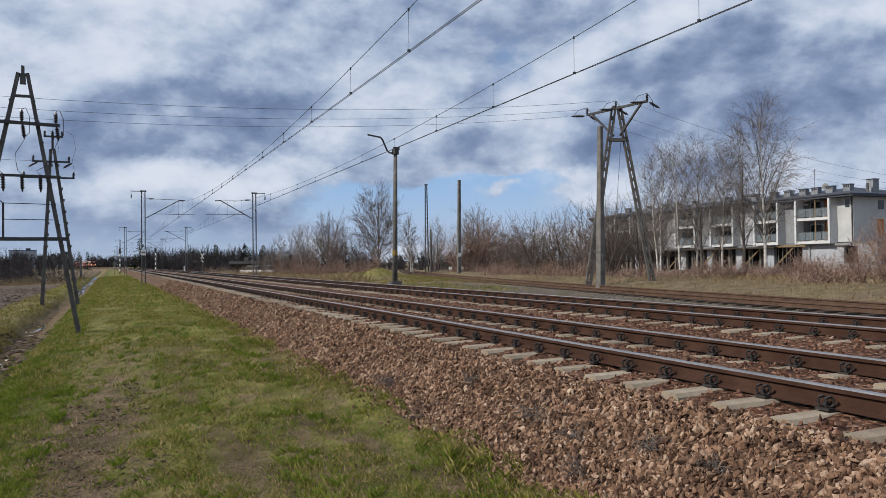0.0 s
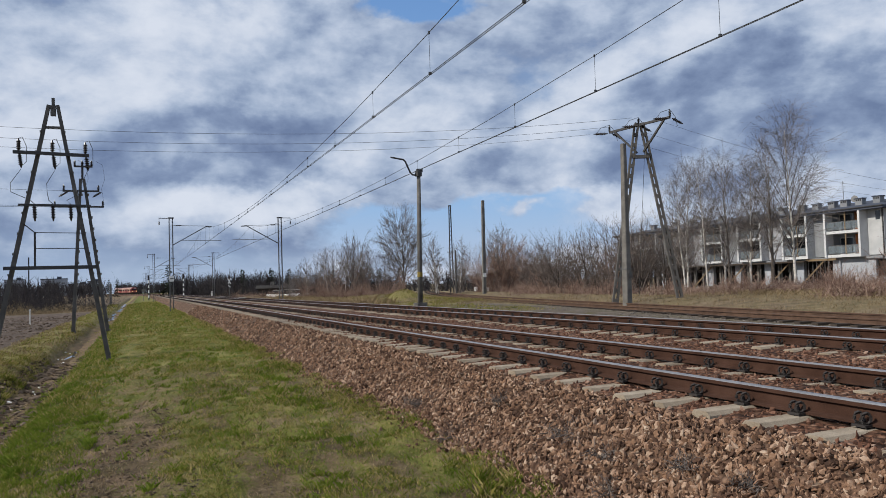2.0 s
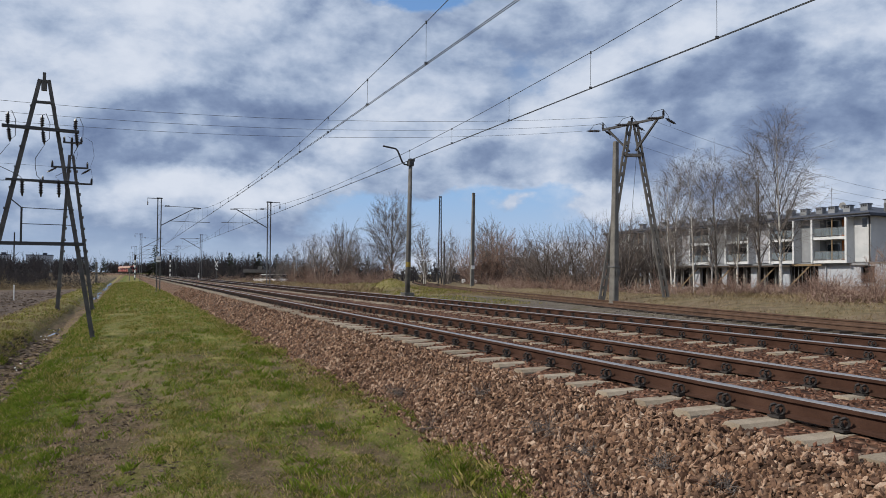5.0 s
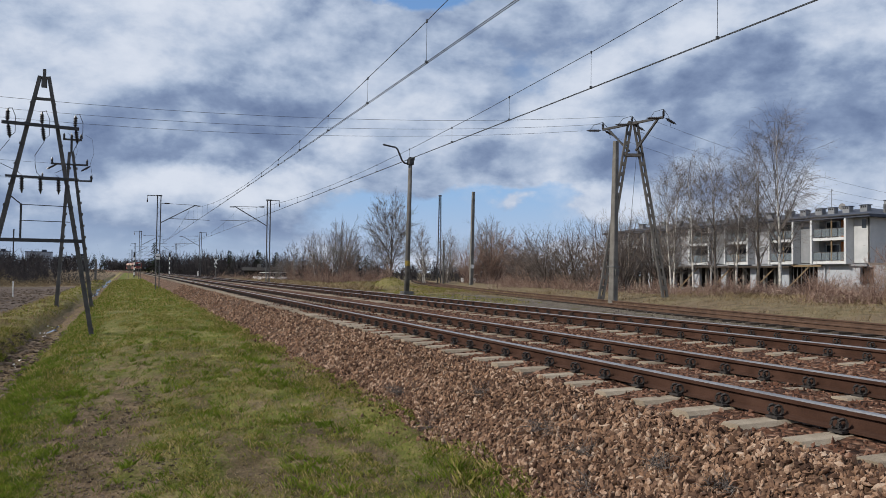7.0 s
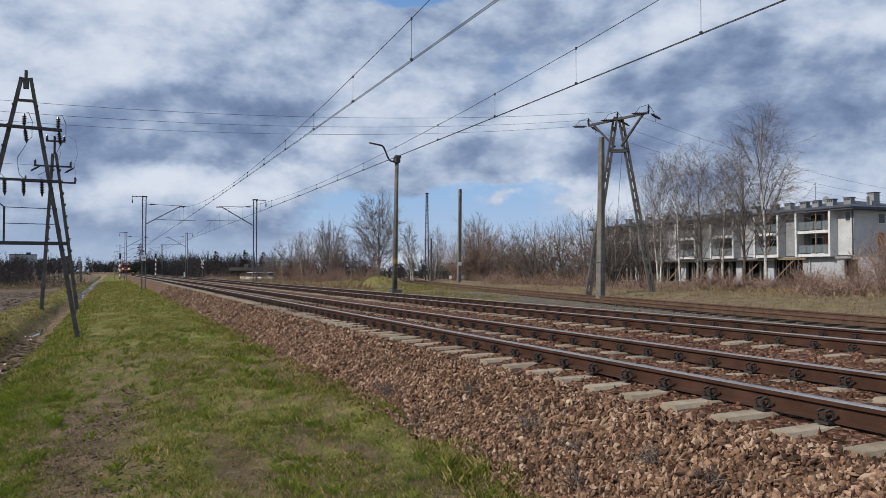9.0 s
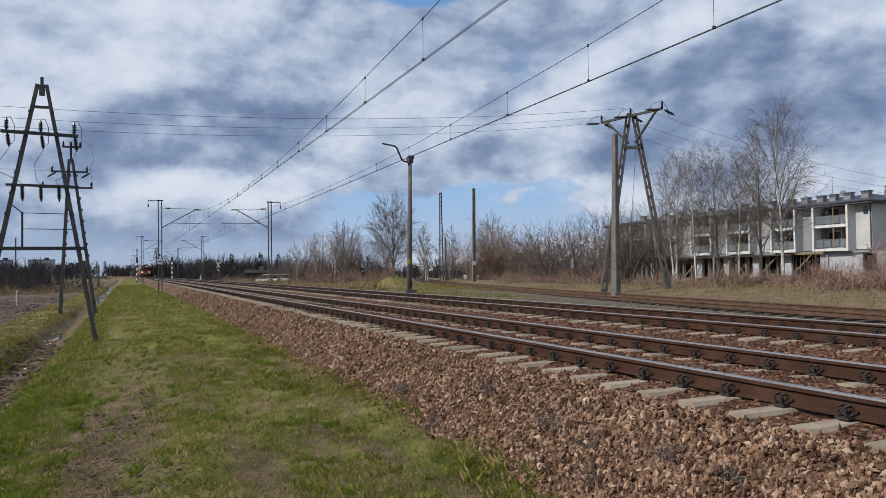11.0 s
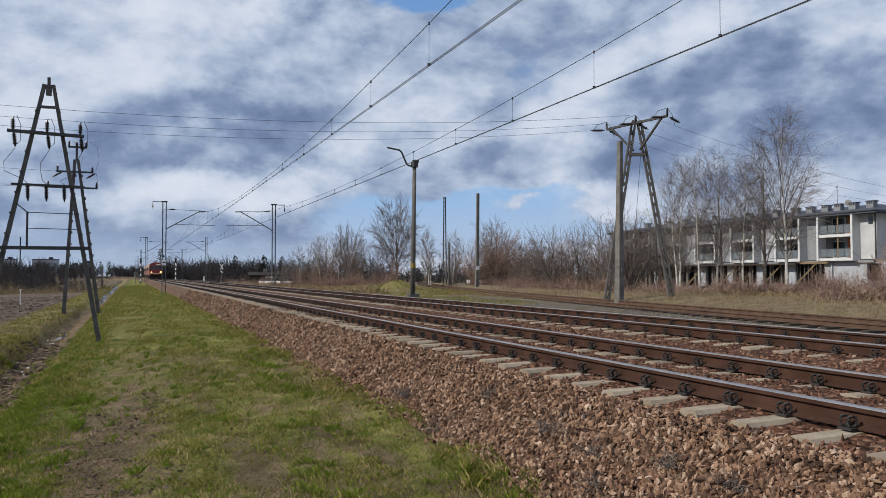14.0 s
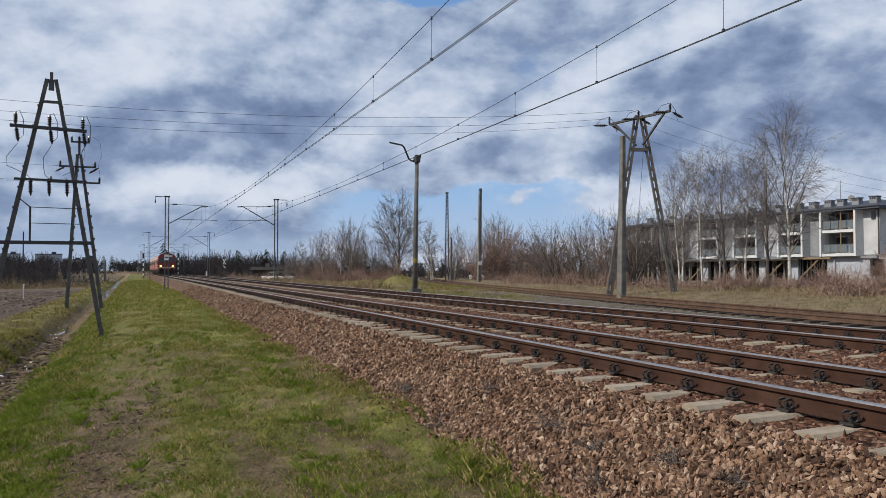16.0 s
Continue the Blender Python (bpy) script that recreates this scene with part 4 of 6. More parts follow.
def second_pole():
    t = thing("a_frame_pole", "narrow concrete A-frame power pole with small crossarms", "power pole", pose(-2.86, 46, -1.2) @ Matrix.Diagonal((1.09, 1.09, 1.09, 1)), "power poles")
    part("leg", ladder_leg(Geo(), (-0.62, 0, -0.4), (-0.2, 0, 7.6), 0.17, 0.2, False), M["dark_concrete"], t)
    part("leg", ladder_leg(Geo(), (1.02, 0, -0.4), (-0.06, 0, 7.6), 0.17, 0.2, False), M["dark_concrete"], t)
    for x0, x1 in ((-0.62, -0.2), (1.02, -0.06)):
        for i in range(13):
            k = 0.06 + 0.07 * i
            part("leg_step", Geo().box((x0 + (x1 - x0) * k + 0.1, -0.09, -0.4 + 8 * k), (0.06, 0.08, 0.12)), M["concrete"], t)
    part("head", Geo().box((-0.12, 0, 8.0), (0.1, 0.1, 0.9)), M["black_iron"], t)
    for z, x0, x1 in ((8.2, -0.5, 0.35), (6.98, -1.0, 0.65), (6.2, -1.4, 0.85)):
        part("crossarm", Geo().box(((x0 + x1) / 2, -0.12, z), (x1 - x0, 0.09, 0.08)), M["black_iron"], t)
        for x in (x0 + 0.05, x1 - 0.05):
            part("pin_insulator", string_insulator((x, -0.12, z), (0, 0, 1), 0.3), M["porcelain"], t)
    part("post_insulator", string_insulator((-0.12, -0.12, 8.2), (0, 0, 1), 0.3), M["porcelain"], t)
    for x in (-0.75, 0.75):
        part("strain_insulator", string_insulator((x, -0.12, 6.95), (-0.5 if x < 0 else -0.45, 0, -0.3), 0.5), M["porcelain"], t)
    for x in (0.45, -0.3):
        part("lead_wire", Geo().tube([(x, -0.12, 8.5), (x + 0.35, -0.12, 8.3), (x + 0.45, -0.12, 7.6), (x + 0.3, -0.12, 7.1), (x + 0.42, -0.12, 6.3)], 0.007, 4), M["wire"], t)


second_pole()


def power_wires():
    for dy, dz in ((-1.75, 0.05), (0.0, 0.0), (1.75, -0.02)):
        line = thing("power_line", "thin dark power wire crossing over the tracks", "power line", group="power wires")
        pts = [(x, 30.2 + dy, 6.30 + dz + 0.00305 * (x + 2) ** 2) for x in steps((-27, 20.0, 2))]
        part("wire", Geo().tube(pts, 0.0065, 4), M["wire"], line)
        pts = [(x, 30.2 + dy + 0.15 * (x - 21.5), 5.35 + dz + 0.0032 * (x - 48.5) ** 2) for x in steps((21.6, 78, 2))]
        part("wire", Geo().tube(pts, 0.0065, 4), M["wire"], line)
    for sx, z in ((-3.94, 6.42), (-4.38, 5.56), (-4.3, 5.6)):
        line = thing("power_line", "thin dark wire running off past the field", "power line", group="branch wires")
        pts = [(sx - 1.2 * i, 45.87 - 0.6 * i * (1 if z > 5.58 else 0.8), z - 0.06 * i + 0.004 * i * i) for i in range(16)]
        part("wire", Geo().tube(pts, 0.007, 4), M["wire"], line)


power_wires()


def slim_posts():
    t = thing("concrete_post", "slender dark concrete post beside the siding", "post", pose(30.3, 68.0, -0.35, 0, 0.8, 0) @ Matrix.Diagonal((1.18, 1.18, 1.18, 1)))
    part("shaft", Geo().box((0, 0, 3.7), (0.30, 0.26, 7.9), bevel=0.03, taper=0.75), M["concrete"], t)
    part("plate", Geo().box((0, -0.15, 1.6), (0.26, 0.02, 0.3)), M["white"], t)
    t = thing("lattice_post", "slim rusty iron lattice post on a mound", "post", pose(35.9, 90.4, -0.4) @ Matrix.Diagonal((1.15, 1.15, 1.15, 1)))
    for x in (-0.2, 0.2):
        part("upright", Geo().bar((x, 0, -0.3), (x * 0.45, 0, 9.5), 0.09), M["black_iron"], t)
    for i in range(20):
        z = 0.1 + i * 0.46
        w = 0.2 - 0.11 * z / 9.5
        part("lacing_bar", Geo().bar((-w, 0, z), (w, 0, z + 0.4), 0.05, 0.03), M["black_iron"], t)
    part("cap", Geo().box((0, 0, 9.5), (0.3, 0.2, 0.12)), M["black_iron"], t)
    t = thing("wooden_pole", "old wooden pole among bare trees", "post", pose(33.9, 84, -0.3))
    part("shaft", Geo().tube([(0, 0, -0.3), (0, 0, 5.0)], [0.12, 0.09], 8), M["dark_concrete"], t)
    t = thing("wooden_pole", "short grey stake at the field edge", "post", pose(-5.4, 150, -1.15))
    part("shaft", Geo().box((0, 0, 1.7), (0.42, 0.36, 4.0), bevel=0.05, taper=0.8), M["concrete"], t)
    t = thing("marker_stake", "white marker stake in dry grass", "stake", pose(-7.25, 60, -1.15))
    part("shaft", Geo().box((0, 0, 0.45), (0.07, 0.07, 1.2), bevel=0.01), M["white"], t)
    part("head", Geo().box((0, 0, 1.05), (0.11, 0.09, 0.07)), M["white"], t)
    t = thing("marker_stake", "small white kilometre stone beside the rails", "stake", pose(12.6, 160, -0.6))
    part("shaft", Geo().box((0, 0, 0.6), (0.25, 0.2, 1.3), bevel=0.04), M["white"], t)


slim_posts()


# ---- signals and signs along the line ----
def striped_signal(at, height, heads):
    t = thing("railway_signal", "tall signal post with black and white bands", "signal", at)
    q = 8
    for i in range(q):
        part("band", Geo().tube([(0, 0, height * i / q), (0, 0, height * (i + 1) / q)], 0.10, 8), M["white"] if i % 2 else M["black_iron"], t)
    head = part("signal_head", Geo().box((0, 0, height + 0.45), (0.34, 0.25, 0.9), bevel=0.06), M["black_iron"], t)
    for i in range(heads):
        part("lens", Geo().tube([(0, -0.12, height + 0.17 + i * 0.28), (0, -0.28, height + 0.17 + i * 0.28)], 0.1, 10), M["dark"], head)
    part("ladder", Geo().bar((0.2, 0.1, 0), (0.2, 0.1, height), 0.04).bar((0.4, 0.1, 0), (0.4, 0.1, height), 0.04), M["iron"], t)


striped_signal(pose(5.24 + 1.6, 150, -0.3), 3.4, 3)
striped_signal(pose(0.9, 150, -0.6), 3.6, 3)


def crossing_sign(at):
    t = thing("crossing_sign", "white diagonal cross sign on a striped post", "sign", at)
    part("post", Geo().tube([(0, 0, 0), (0, 0, 3.2)], 0.06, 8), M["iron"], t)
    for s in (-1, 1):
        part("blade", Geo().box((0, -0.08 - 0.012 * s, 3.3), (0.2, 0.02, 1.25), Euler((0, radians(32 * s), 0)).to_matrix()), M["white"], t, "white painted sign blade")
    part("lower_blade", Geo().box((0, -0.08, 2.3), (0.7, 0.02, 0.16), Euler((0, radians(30), 0)).to_matrix()), M["white"], t)


crossing_sign(pose(13.46, 135, -0.5) @ Matrix.Diagonal((0.72, 0.72, 0.85, 1)))
t = thing("track_sign", "pale round sign on a thin post", "sign", pose(0.05, 160, -0.8))
part("post", Geo().tube([(0, 0, 0), (0, 0, 2.4)], 0.05, 6), M["iron"], t)
part("disc", Geo().tube([(0, -0.06, 2.0), (0, -0.09, 2.0)], 0.38, 14), M["concrete"], t)


# ---- the train: three cars of an old electric unit ----
def train_car(front, power):
    t = thing("train_car", "red electric train car with dark windows", "train", pose(0, 600, 0), "train cars")
    low = [(1.36, 1.0), (1.43, 1.3), (1.43, 2.9), (1.38, 3.15), (-1.38, 3.15), (-1.43, 2.9), (-1.43, 1.3), (-1.36, 1.0)]
    g = Geo().extrude(low, [(0, -10.25, 0), (0, 10.25, 0)])
    part("body", g, M["train_red"], t)
    top = [(1.38, 3.154), (1.36, 3.3), (1.05, 3.62), (0.55, 3.80), (-0.55, 3.80), (-1.05, 3.62), (-1.36, 3.3), (-1.38, 3.154)]
    part("roof", Geo().extrude(top, [(0, -10.2, 0), (0, 10.25, 0)]), M["train_roof"], t)
    for s in (-1, 1):
        part("side_band", Geo().box((s * 1.437, 0, 3.0), (0.02, 20.3, 0.22)), M["train_orange"], t, "cream painted band under the roof")
        for i in range(11):
            y = -8.6 + i * 1.72
            if i in (3, 7):
                part("side_door", Geo().box((s * 1.44, y, 2.0), (0.03, 1.3, 1.95), bevel=0.005), M["train_orange"], t, "cream sliding door")
            else:
                part("side_window", Geo().box((s * 1.44, y, 2.35), (0.03, 1.2, 0.8), bevel=0.005), M["glass"], t)
    for y in (-7.0, 7.0):
        b = part("bogie", Geo().box((0, y, 0.62), (2.3, 2.9, 0.4), bevel=0.1), M["under"], t)
        for s in (-0.76, 0.76):
            for dy in (-1.25, 1.25):
                part("wheel", Geo().tube([(s - 0.06, y + dy, 0.47), (s + 0.06, y + dy, 0.47)], 0.46, 16), M["under"], b)
    part("underframe", Geo().box((0, 0, 0.85), (2.5, 13, 0.45), bevel=0.1), M["under"], t)
    if front:
        face = part("front", Geo().extrude([(1.36, 0.95), (1.42, 1.3), (1.42, 2.9), (1.33, 3.3), (1.02, 3.6), (0.52, 3.76), (-0.52, 3.76), (-1.02, 3.6), (-1.33, 3.3), (-1.42, 2.9), (-1.42, 1.3), (-1.36, 0.95)], [(0, -10.42, 0), (0, -10.2, 0)]), M["train_red"], t)
        for x in (-0.86, 0.0, 0.86):
            part("windscreen", Geo().box((x, -10.44, 2.62), (0.76, 0.05, 0.78), bevel=0.01), M["glass"], face)
        # destination panel; its white paints in a bright reflection
        part("destination_panel", Geo().box((0.45, -10.45, 3.30), (0.9, 0.04, 0.22)), M["white"], face)
        part("front_band", Geo().box((0, -10.435, 1.32), (2.7, 0.02, 0.2)), M["train_orange"], face)
        for x in (-0.98, 0.98):
            hl = part("headlight", Geo().tube([(x, -10.40, 1.62), (x, -10.52, 1.62)], 0.2, 14), M["under"], face)
            part("lamp_glass", Geo().tube([(x, -10.522, 1.62), (x, -10.54, 1.62)], 0.17, 14), M["lamp"], hl, "lit warm headlamp glass")
        hl = part("headlight", Geo().tube([(0, -10.35, 3.86), (0, -10.52, 3.86)], 0.16, 14), M["under"], face)
        part("lamp_glass", Geo().tube([(0, -10.522, 3.86), (0, -10.53, 3.86)], 0.05, 14), M["lamp"], hl)
        for x in (-0.87, 0.87):
            part("buffer", Geo().tube([(x, -10.4, 1.05), (x, -10.85, 1.05), (x, -10.86, 1.05)], [0.1, 0.1, 0.22], 10), M["under"], t)
        part("snow_plough", Geo().box((0, -10.35, 0.45), (2.5, 0.2, 0.5), bevel=0.05), M["under"], t)
    if power:
        g = Geo()
        for s in (-0.5, 0.5):
            g.bar((s, -1.2, 3.85), (s * 1.2, 0.4, 4.45), 0.05).bar((s * 1.2, 0.4, 4.45), (s * 0.9, -0.9, 4.9), 0.04)
        g.box((0, -0.9, 4.9), (1.7, 0.3, 0.05)).box((0, -0.3, 3.86), (1.3, 2.2, 0.12))
        part("pantograph", g, M["black_iron"], t)
    return t


TRAIN = [train_car(True, False), train_car(False, True), train_car(False, False)]


# ---- the apartment building under construction ----
def apartment_building():
    b = thing("apartment_building", "white unfinished apartment block with balconies and grey roof", "building", pose(80, 0, 0))
    bays = [(68.1, 72.8), (76.0, 79.7), (83.9, 88.0), (91.6, 95.6), (99.4, 103.4), (107.2, 111.2)]
    y0, y1 = 65.6, 118.0
    slabs = (2.68, 5.56)
    edges = [y0] + [v for bay in bays for v in bay] + [y1]
    for k in range(0, len(edges), 2):
        a, c = edges[k], edges[k + 1]
        m = M["grey_plaster"] if k % 4 else M["lilac_plaster"]
        w = part("wall", Geo().box((1.0, (a + c) / 2, 5.4), (2.0, c - a, 5.4)), m if k else M["plaster"], b)
        for z in slabs:
            if c - a > 2 and (k or z > 4):
                win = part("window", Geo().box((-0.01, a + 0.75, z + 1.75), (0.06, 0.8, 1.25)), M["pier"], w)
                part("pane", Geo().box((-0.05, a + 0.75, z + 1.75), (0.03, 0.62, 1.05)), M["glass"], win)
        for e in (a, c):
            if y0 < e < y1:
                part("pier", Geo().box((-0.62, e + (0.14 if e == a else -0.14), 5.3), (1.3, 0.28, 5.5)), M["pier"], b)
    for a, c in bays:
        mid, wide = (a + c) / 2, c - a
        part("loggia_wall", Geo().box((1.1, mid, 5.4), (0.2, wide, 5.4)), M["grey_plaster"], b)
        for n, z in enumerate(slabs):
            part("balcony_slab", Geo().box((0.2, mid, z + 0.05), (2.6, wide + 0.1, 0.34)), M["pier"], b)
            part("orange_panel", Geo().box((0.95, mid - wide * 0.25, z + 1.5), (0.1, wide * 0.46, 2.3)), M["orange"], b, "orange cladding panel")
            win = part("window", Geo().box((0.96, mid + wide * 0.24, z + 1.3), (0.08, wide * 0.42, 2.1)), M["pier"], b)
            part("pane", Geo().box((0.90, mid + wide * 0.24, z + 1.3), (0.03, wide * 0.38, 1.9)), M["glass"], win)
            rail = part("balustrade", Geo().box((-0.95, mid, z + 1.32), (0.06, wide, 0.06)).box((-0.95, mid, z + 0.35), (0.06, wide, 0.05)), M["iron"], b)
            q = max(2, round(wide / 1.2))
            for i in range(q):
                y = a + wide * (i + 0.5) / q
                part("glass_panel", Geo().box((-0.95, y, z + 0.84), (0.03, wide / q - 0.08, 0.9)), M["clear_glass"], rail, "tinted glass panel")
            part("post", Geo().box((-0.9, mid - wide * 0.06, z + 1.5), (0.14, 0.14, 2.6)), M["wood"], b)
    # a low hipped roof with a deep fascia
    x0, x1, ya, yb = -1.3, 15.3, y0 - 1.0, y1 + 1.0
    g = Geo()
    g.v += [(x0, ya, 8.02), (x1, ya, 8.02), (x1, yb, 8.02), (x0, yb, 8.02), (x0, ya, 8.34), (x1, ya, 8.34), (x1, yb, 8.34), (x0, yb, 8.34), (7.0, ya + 6.6, 9.80), (7.0, yb - 6.6, 9.80)]
    for f in ((0, 3, 2, 1), (0, 1, 5, 4), (1, 2, 6, 5), (2, 3, 7, 6), (3, 0, 4, 7), (4, 5, 8), (5, 6, 9, 8), (6, 7, 9), (7, 4, 8, 9)):
        g.face(f)
    roof = part("roof", g, M["roofing"], b, "blue-grey sheet roof with deep eaves")
    part("gutter", Geo().tube([(x0 - 0.06, ya, 8.30), (x0 - 0.06, yb, 8.30)], 0.08, 6), M["black_iron"], roof)
    for y in (68.0, 70.5, 72.7, 74.6, 77.1, 79.5, 82.9, 88.0, 95.0, 99.0, 102.0, 106.0, 112.0):
        ch = part("chimney", Geo().box((2.2, y, 9.2), (0.7, 1.0, 0.95)), M["grey_plaster"], roof)
        part("chimney_cap", Geo().box((2.2, y, 9.72), (0.85, 1.2, 0.09)), M["roofing"], ch)
        for d in (-0.28, 0.0, 0.28):
            part("vent_slot", Geo().box((1.84, y + d, 9.5), (0.04, 0.16, 0.2)), M["dark"], ch)
    ch = part("chimney", Geo().box((4.6, 66.6, 9.4), (1.0, 0.9, 1.7)), M["grey_plaster"], roof, "tall grey brick chimney stack")
    part("chimney_cap", Geo().box((4.6, 66.6, 10.28), (1.15, 1.05, 0.08)), M["roofing"], ch)
    part("flue_pipe", Geo().tube([(3.3, 66.3, 8.5), (3.3, 66.3, 9.75)], 0.16, 8), M["iron"], roof)
    part("aerial", Geo().tube([(2.5, 73.2, 9.4), (2.5, 73.2, 12.2)], 0.03, 5).bar((2.5, 72.8, 11.9), (2.5, 73.6, 11.9), 0.03).bar((2.5, 72.9, 11.5), (2.5, 73.5, 11.5), 0.03), M["iron"], roof)
    part("dish", Geo().lathe((1.9, 71.1, 9.75), [(0, 0.42), (0.05, 0.42), (0.12, 0.25), (0.15, 0.05)], 14, axis=(1, 0.3, -0.2)), M["iron"], roof)
    # end wall
    end = part("end_wall", Geo().box((10.0, y0 + 0.15, 5.4), (16.0, 0.3, 5.4)), M["plaster"], b)
    for x, z in ((4.6, 7.1), (8.5, 7.1), (8.5, 4.4), (12.5, 4.4)):
        win = part("window", Geo().box((x, y0 - 0.02, z), (1.2, 0.06, 1.3)), M["pier"], end)
        part("pane", Geo().box((x, y0 - 0.06, z), (1.0, 0.03, 1.1)), M["glass"], win)
    part("boarded_door", Geo().box((4.5, y0 - 0.03, 4.4), (1.0, 0.06, 2.0)), M["orange"], end, "brown boarded balcony door")
    part("downpipe", Geo().tube([(-0.1, y0 + 0.1, 2.7), (-0.1, y0 + 0.1, 8.1)], 0.07, 6), M["black_iron"], b)
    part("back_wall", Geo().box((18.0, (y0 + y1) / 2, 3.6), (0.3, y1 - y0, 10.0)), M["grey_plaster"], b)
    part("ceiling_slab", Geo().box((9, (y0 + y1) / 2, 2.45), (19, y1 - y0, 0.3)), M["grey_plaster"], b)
    # open ground floor
    ye = 62.4
    g = Geo().box((0, (ye + 71.9) / 2, -0.72), (0.4, 71.9 - ye, 1.84)).box((0, (ye + 71.9) / 2, 2.32), (0.4, 71.9 - ye, 0.24))
    g.box((0, (ye + 64.9) / 2, 1.2), (0.4, 64.9 - ye, 2.0)).box((0, (66.8 + 71.9) / 2, 1.2), (0.4, 71.9 - 66.8, 2.0))
    part("block_wall", g, M["block"], b, "pale aerated block wall with a window hole")
    part("terrace_slab", Geo().box((8.8, (ye + y0) / 2, 2.55), (18.2, y0 - ye + 0.2, 0.22)), M["concrete"], b)
    part("block_end_wall", Geo().box((9.2, ye + 0.15, 0.4), (18.0, 0.3, 4.08)), M["block"], b, "pale aerated block wall")
    # added dark sheet: its colour stands in for the shade inside the floor
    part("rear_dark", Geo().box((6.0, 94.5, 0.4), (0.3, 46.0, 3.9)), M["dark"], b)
    part("yellow_beam", Geo().box((-0.9, 74.0, 2.36), (0.2, 4.6, 0.26)), M["wood"], b, "yellowish shuttering beam")
    part("shutter_slab", Geo().box((-0.9, 96.0, 2.25), (1.6, 40.0, 0.2)), M["timber"], b)
    for i in range(24):
        y = 72.1 + i * 1.9
        if i in (1, 2):   # the open bay with steel props
            for d in (0.0, 0.7, 1.3):
                part("prop", Geo().tube([(-0.3, y + d, -1.5), (-0.3, y + d, 2.2)], 0.06, 6), M["iron"], b)
            continue
        part("pillar", Geo().box((-0.2, y, 0.4), (0.35 if i % 3 else 0.5, 0.3 if i % 3 else 1.1, 3.9)), M["concrete"] if i % 3 else M["block"], b)
        part("prop", Geo().tube([(-0.8, y + 0.9, -1.5), (-0.8, y + 0.9, 2.2)], 0.05, 6), M["iron"], b)
    for y in (76.5, 82.0, 90.0, 97.0):
        part("raking_prop", Geo().bar((-2.4, y, -1.3), (-0.8, y - 2.8, 2.2), 0.16), M["wood"], b)


apartment_building()


def heap():
    g = Geo()
    rng = random.Random(5)
    for i in range(60):
        y = 66 + rng.random() * 30
        g.box((77.5 + rng.uniform(-1.2, 1.2), y, -1.15 + rng.random() * 0.3), (rng.uniform(0.3, 1.2), rng.uniform(0.2, 0.9), rng.uniform(0.1, 0.4)), Euler((rng.uniform(-0.3, 0.3), rng.uniform(-0.3, 0.3), rng.uniform(0, 3))).to_matrix())
    ob = part("building_rubble", g, M["concrete"])
    tagged(ob, "rubble and boards beside the unfinished building", "rubble", kind="stuff")


heap()


# ---- far houses, sheds and cars ----
def house(at, w, d, h, rise, wall, roof, label):
    t = thing("house", label, "house", at)
    part("wall", Geo().box((0, 0, h / 2), (w, d, h)), wall, t)
    g = Geo()
    e = 0.4
    g.v += [(-w / 2 - e, -d / 2 - e, h), (w / 2 + e, -d / 2 - e, h), (w / 2 + e, d / 2 + e, h), (-w / 2 - e, d / 2 + e, h), (0, -d / 2 - e, h + rise), (0, d / 2 + e, h + rise)]
    for f in ((0, 4, 5, 3), (1, 2, 5, 4), (0, 1, 4), (2, 3, 5), (0, 3, 2, 1)):
        g.face(f)
    r = part("roof", g, roof, t)
    part("chimney", Geo().box((w * 0.15, 0, h + rise * 0.9), (0.6, 0.6, 1.2)), M["concrete"], r)
    for x in (-w * 0.25, w * 0.25):
        win = part("window", Geo().box((x, -d / 2 - 0.02, h * 0.55), (1.1, 0.06, 1.2)), M["white"], t)
        part("pane", Geo().box((x, -d / 2 - 0.06, h * 0.55), (0.9, 0.03, 1.0)), M["glass"], win)


house(pose(98.5, 185, -1.3, 0, 0, 20), 6, 7, 3.6, 3.0, M["plaster"], M["roofing"], "white gabled house with a dark roof behind bushes")
house(pose(92.0, 187, -1.3, 0, 0, 20), 4, 6, 3.0, 1.4, M["grey_plaster"], M["roofing"], "low grey house annex with a dark roof")
house(pose(18.9, 124, -0.7, 0, 0, 80), 3.5, 4.2, 1.6, 0.5, M["under"], M["under"], "low dark wooden shed with a flat grey roof")


def parked_car(at, paint, label):
    t = thing("parked_car", label, "car", at, "parked cars")
    body = [(0.84, 0.3), (0.88, 0.6), (0.82, 0.9), (-0.82, 0.9), (-0.88, 0.6), (-0.84, 0.3)]
    part("body", Geo().extrude(body, [(0, -2.1, 0), (0, -1.9, 0.02), (0, 2.0, 0.02), (0, 2.15, 0)]), paint, t)
    g = Geo().box((0, 0.15, 1.17), (1.6, 2.6, 0.56), taper=0.78)
    part("cabin", g, M["dark"], t)
    part("roof", Geo().box((0, 0.15, 1.47), (1.2, 1.95, 0.05), bevel=0.1), paint, t)
    for x in (-0.78, 0.78):
        for y in (-1.3, 1.35):
            w = part("wheel", Geo().tube([(x - 0.1, y, 0.31), (x + 0.1, y, 0.31)], 0.31, 14), M["under"], t)
            part("rim", Geo().tube([(x - 0.11, y, 0.31), (x + 0.11, y, 0.31)], 0.17, 10), M["iron"], w)


parked_car(pose(17.9, 109, -0.85, 0, 0, 35), M["white"], "white parked car in dry grass")
parked_car(pose(20.0, 110, -0.85, 0, 0, 20), M["white"], "pale parked car beside another car")
parked_car(pose(50.5, 112, -0.8, 0, 0, 70), M["white"], "white parked car behind bare shrubs")


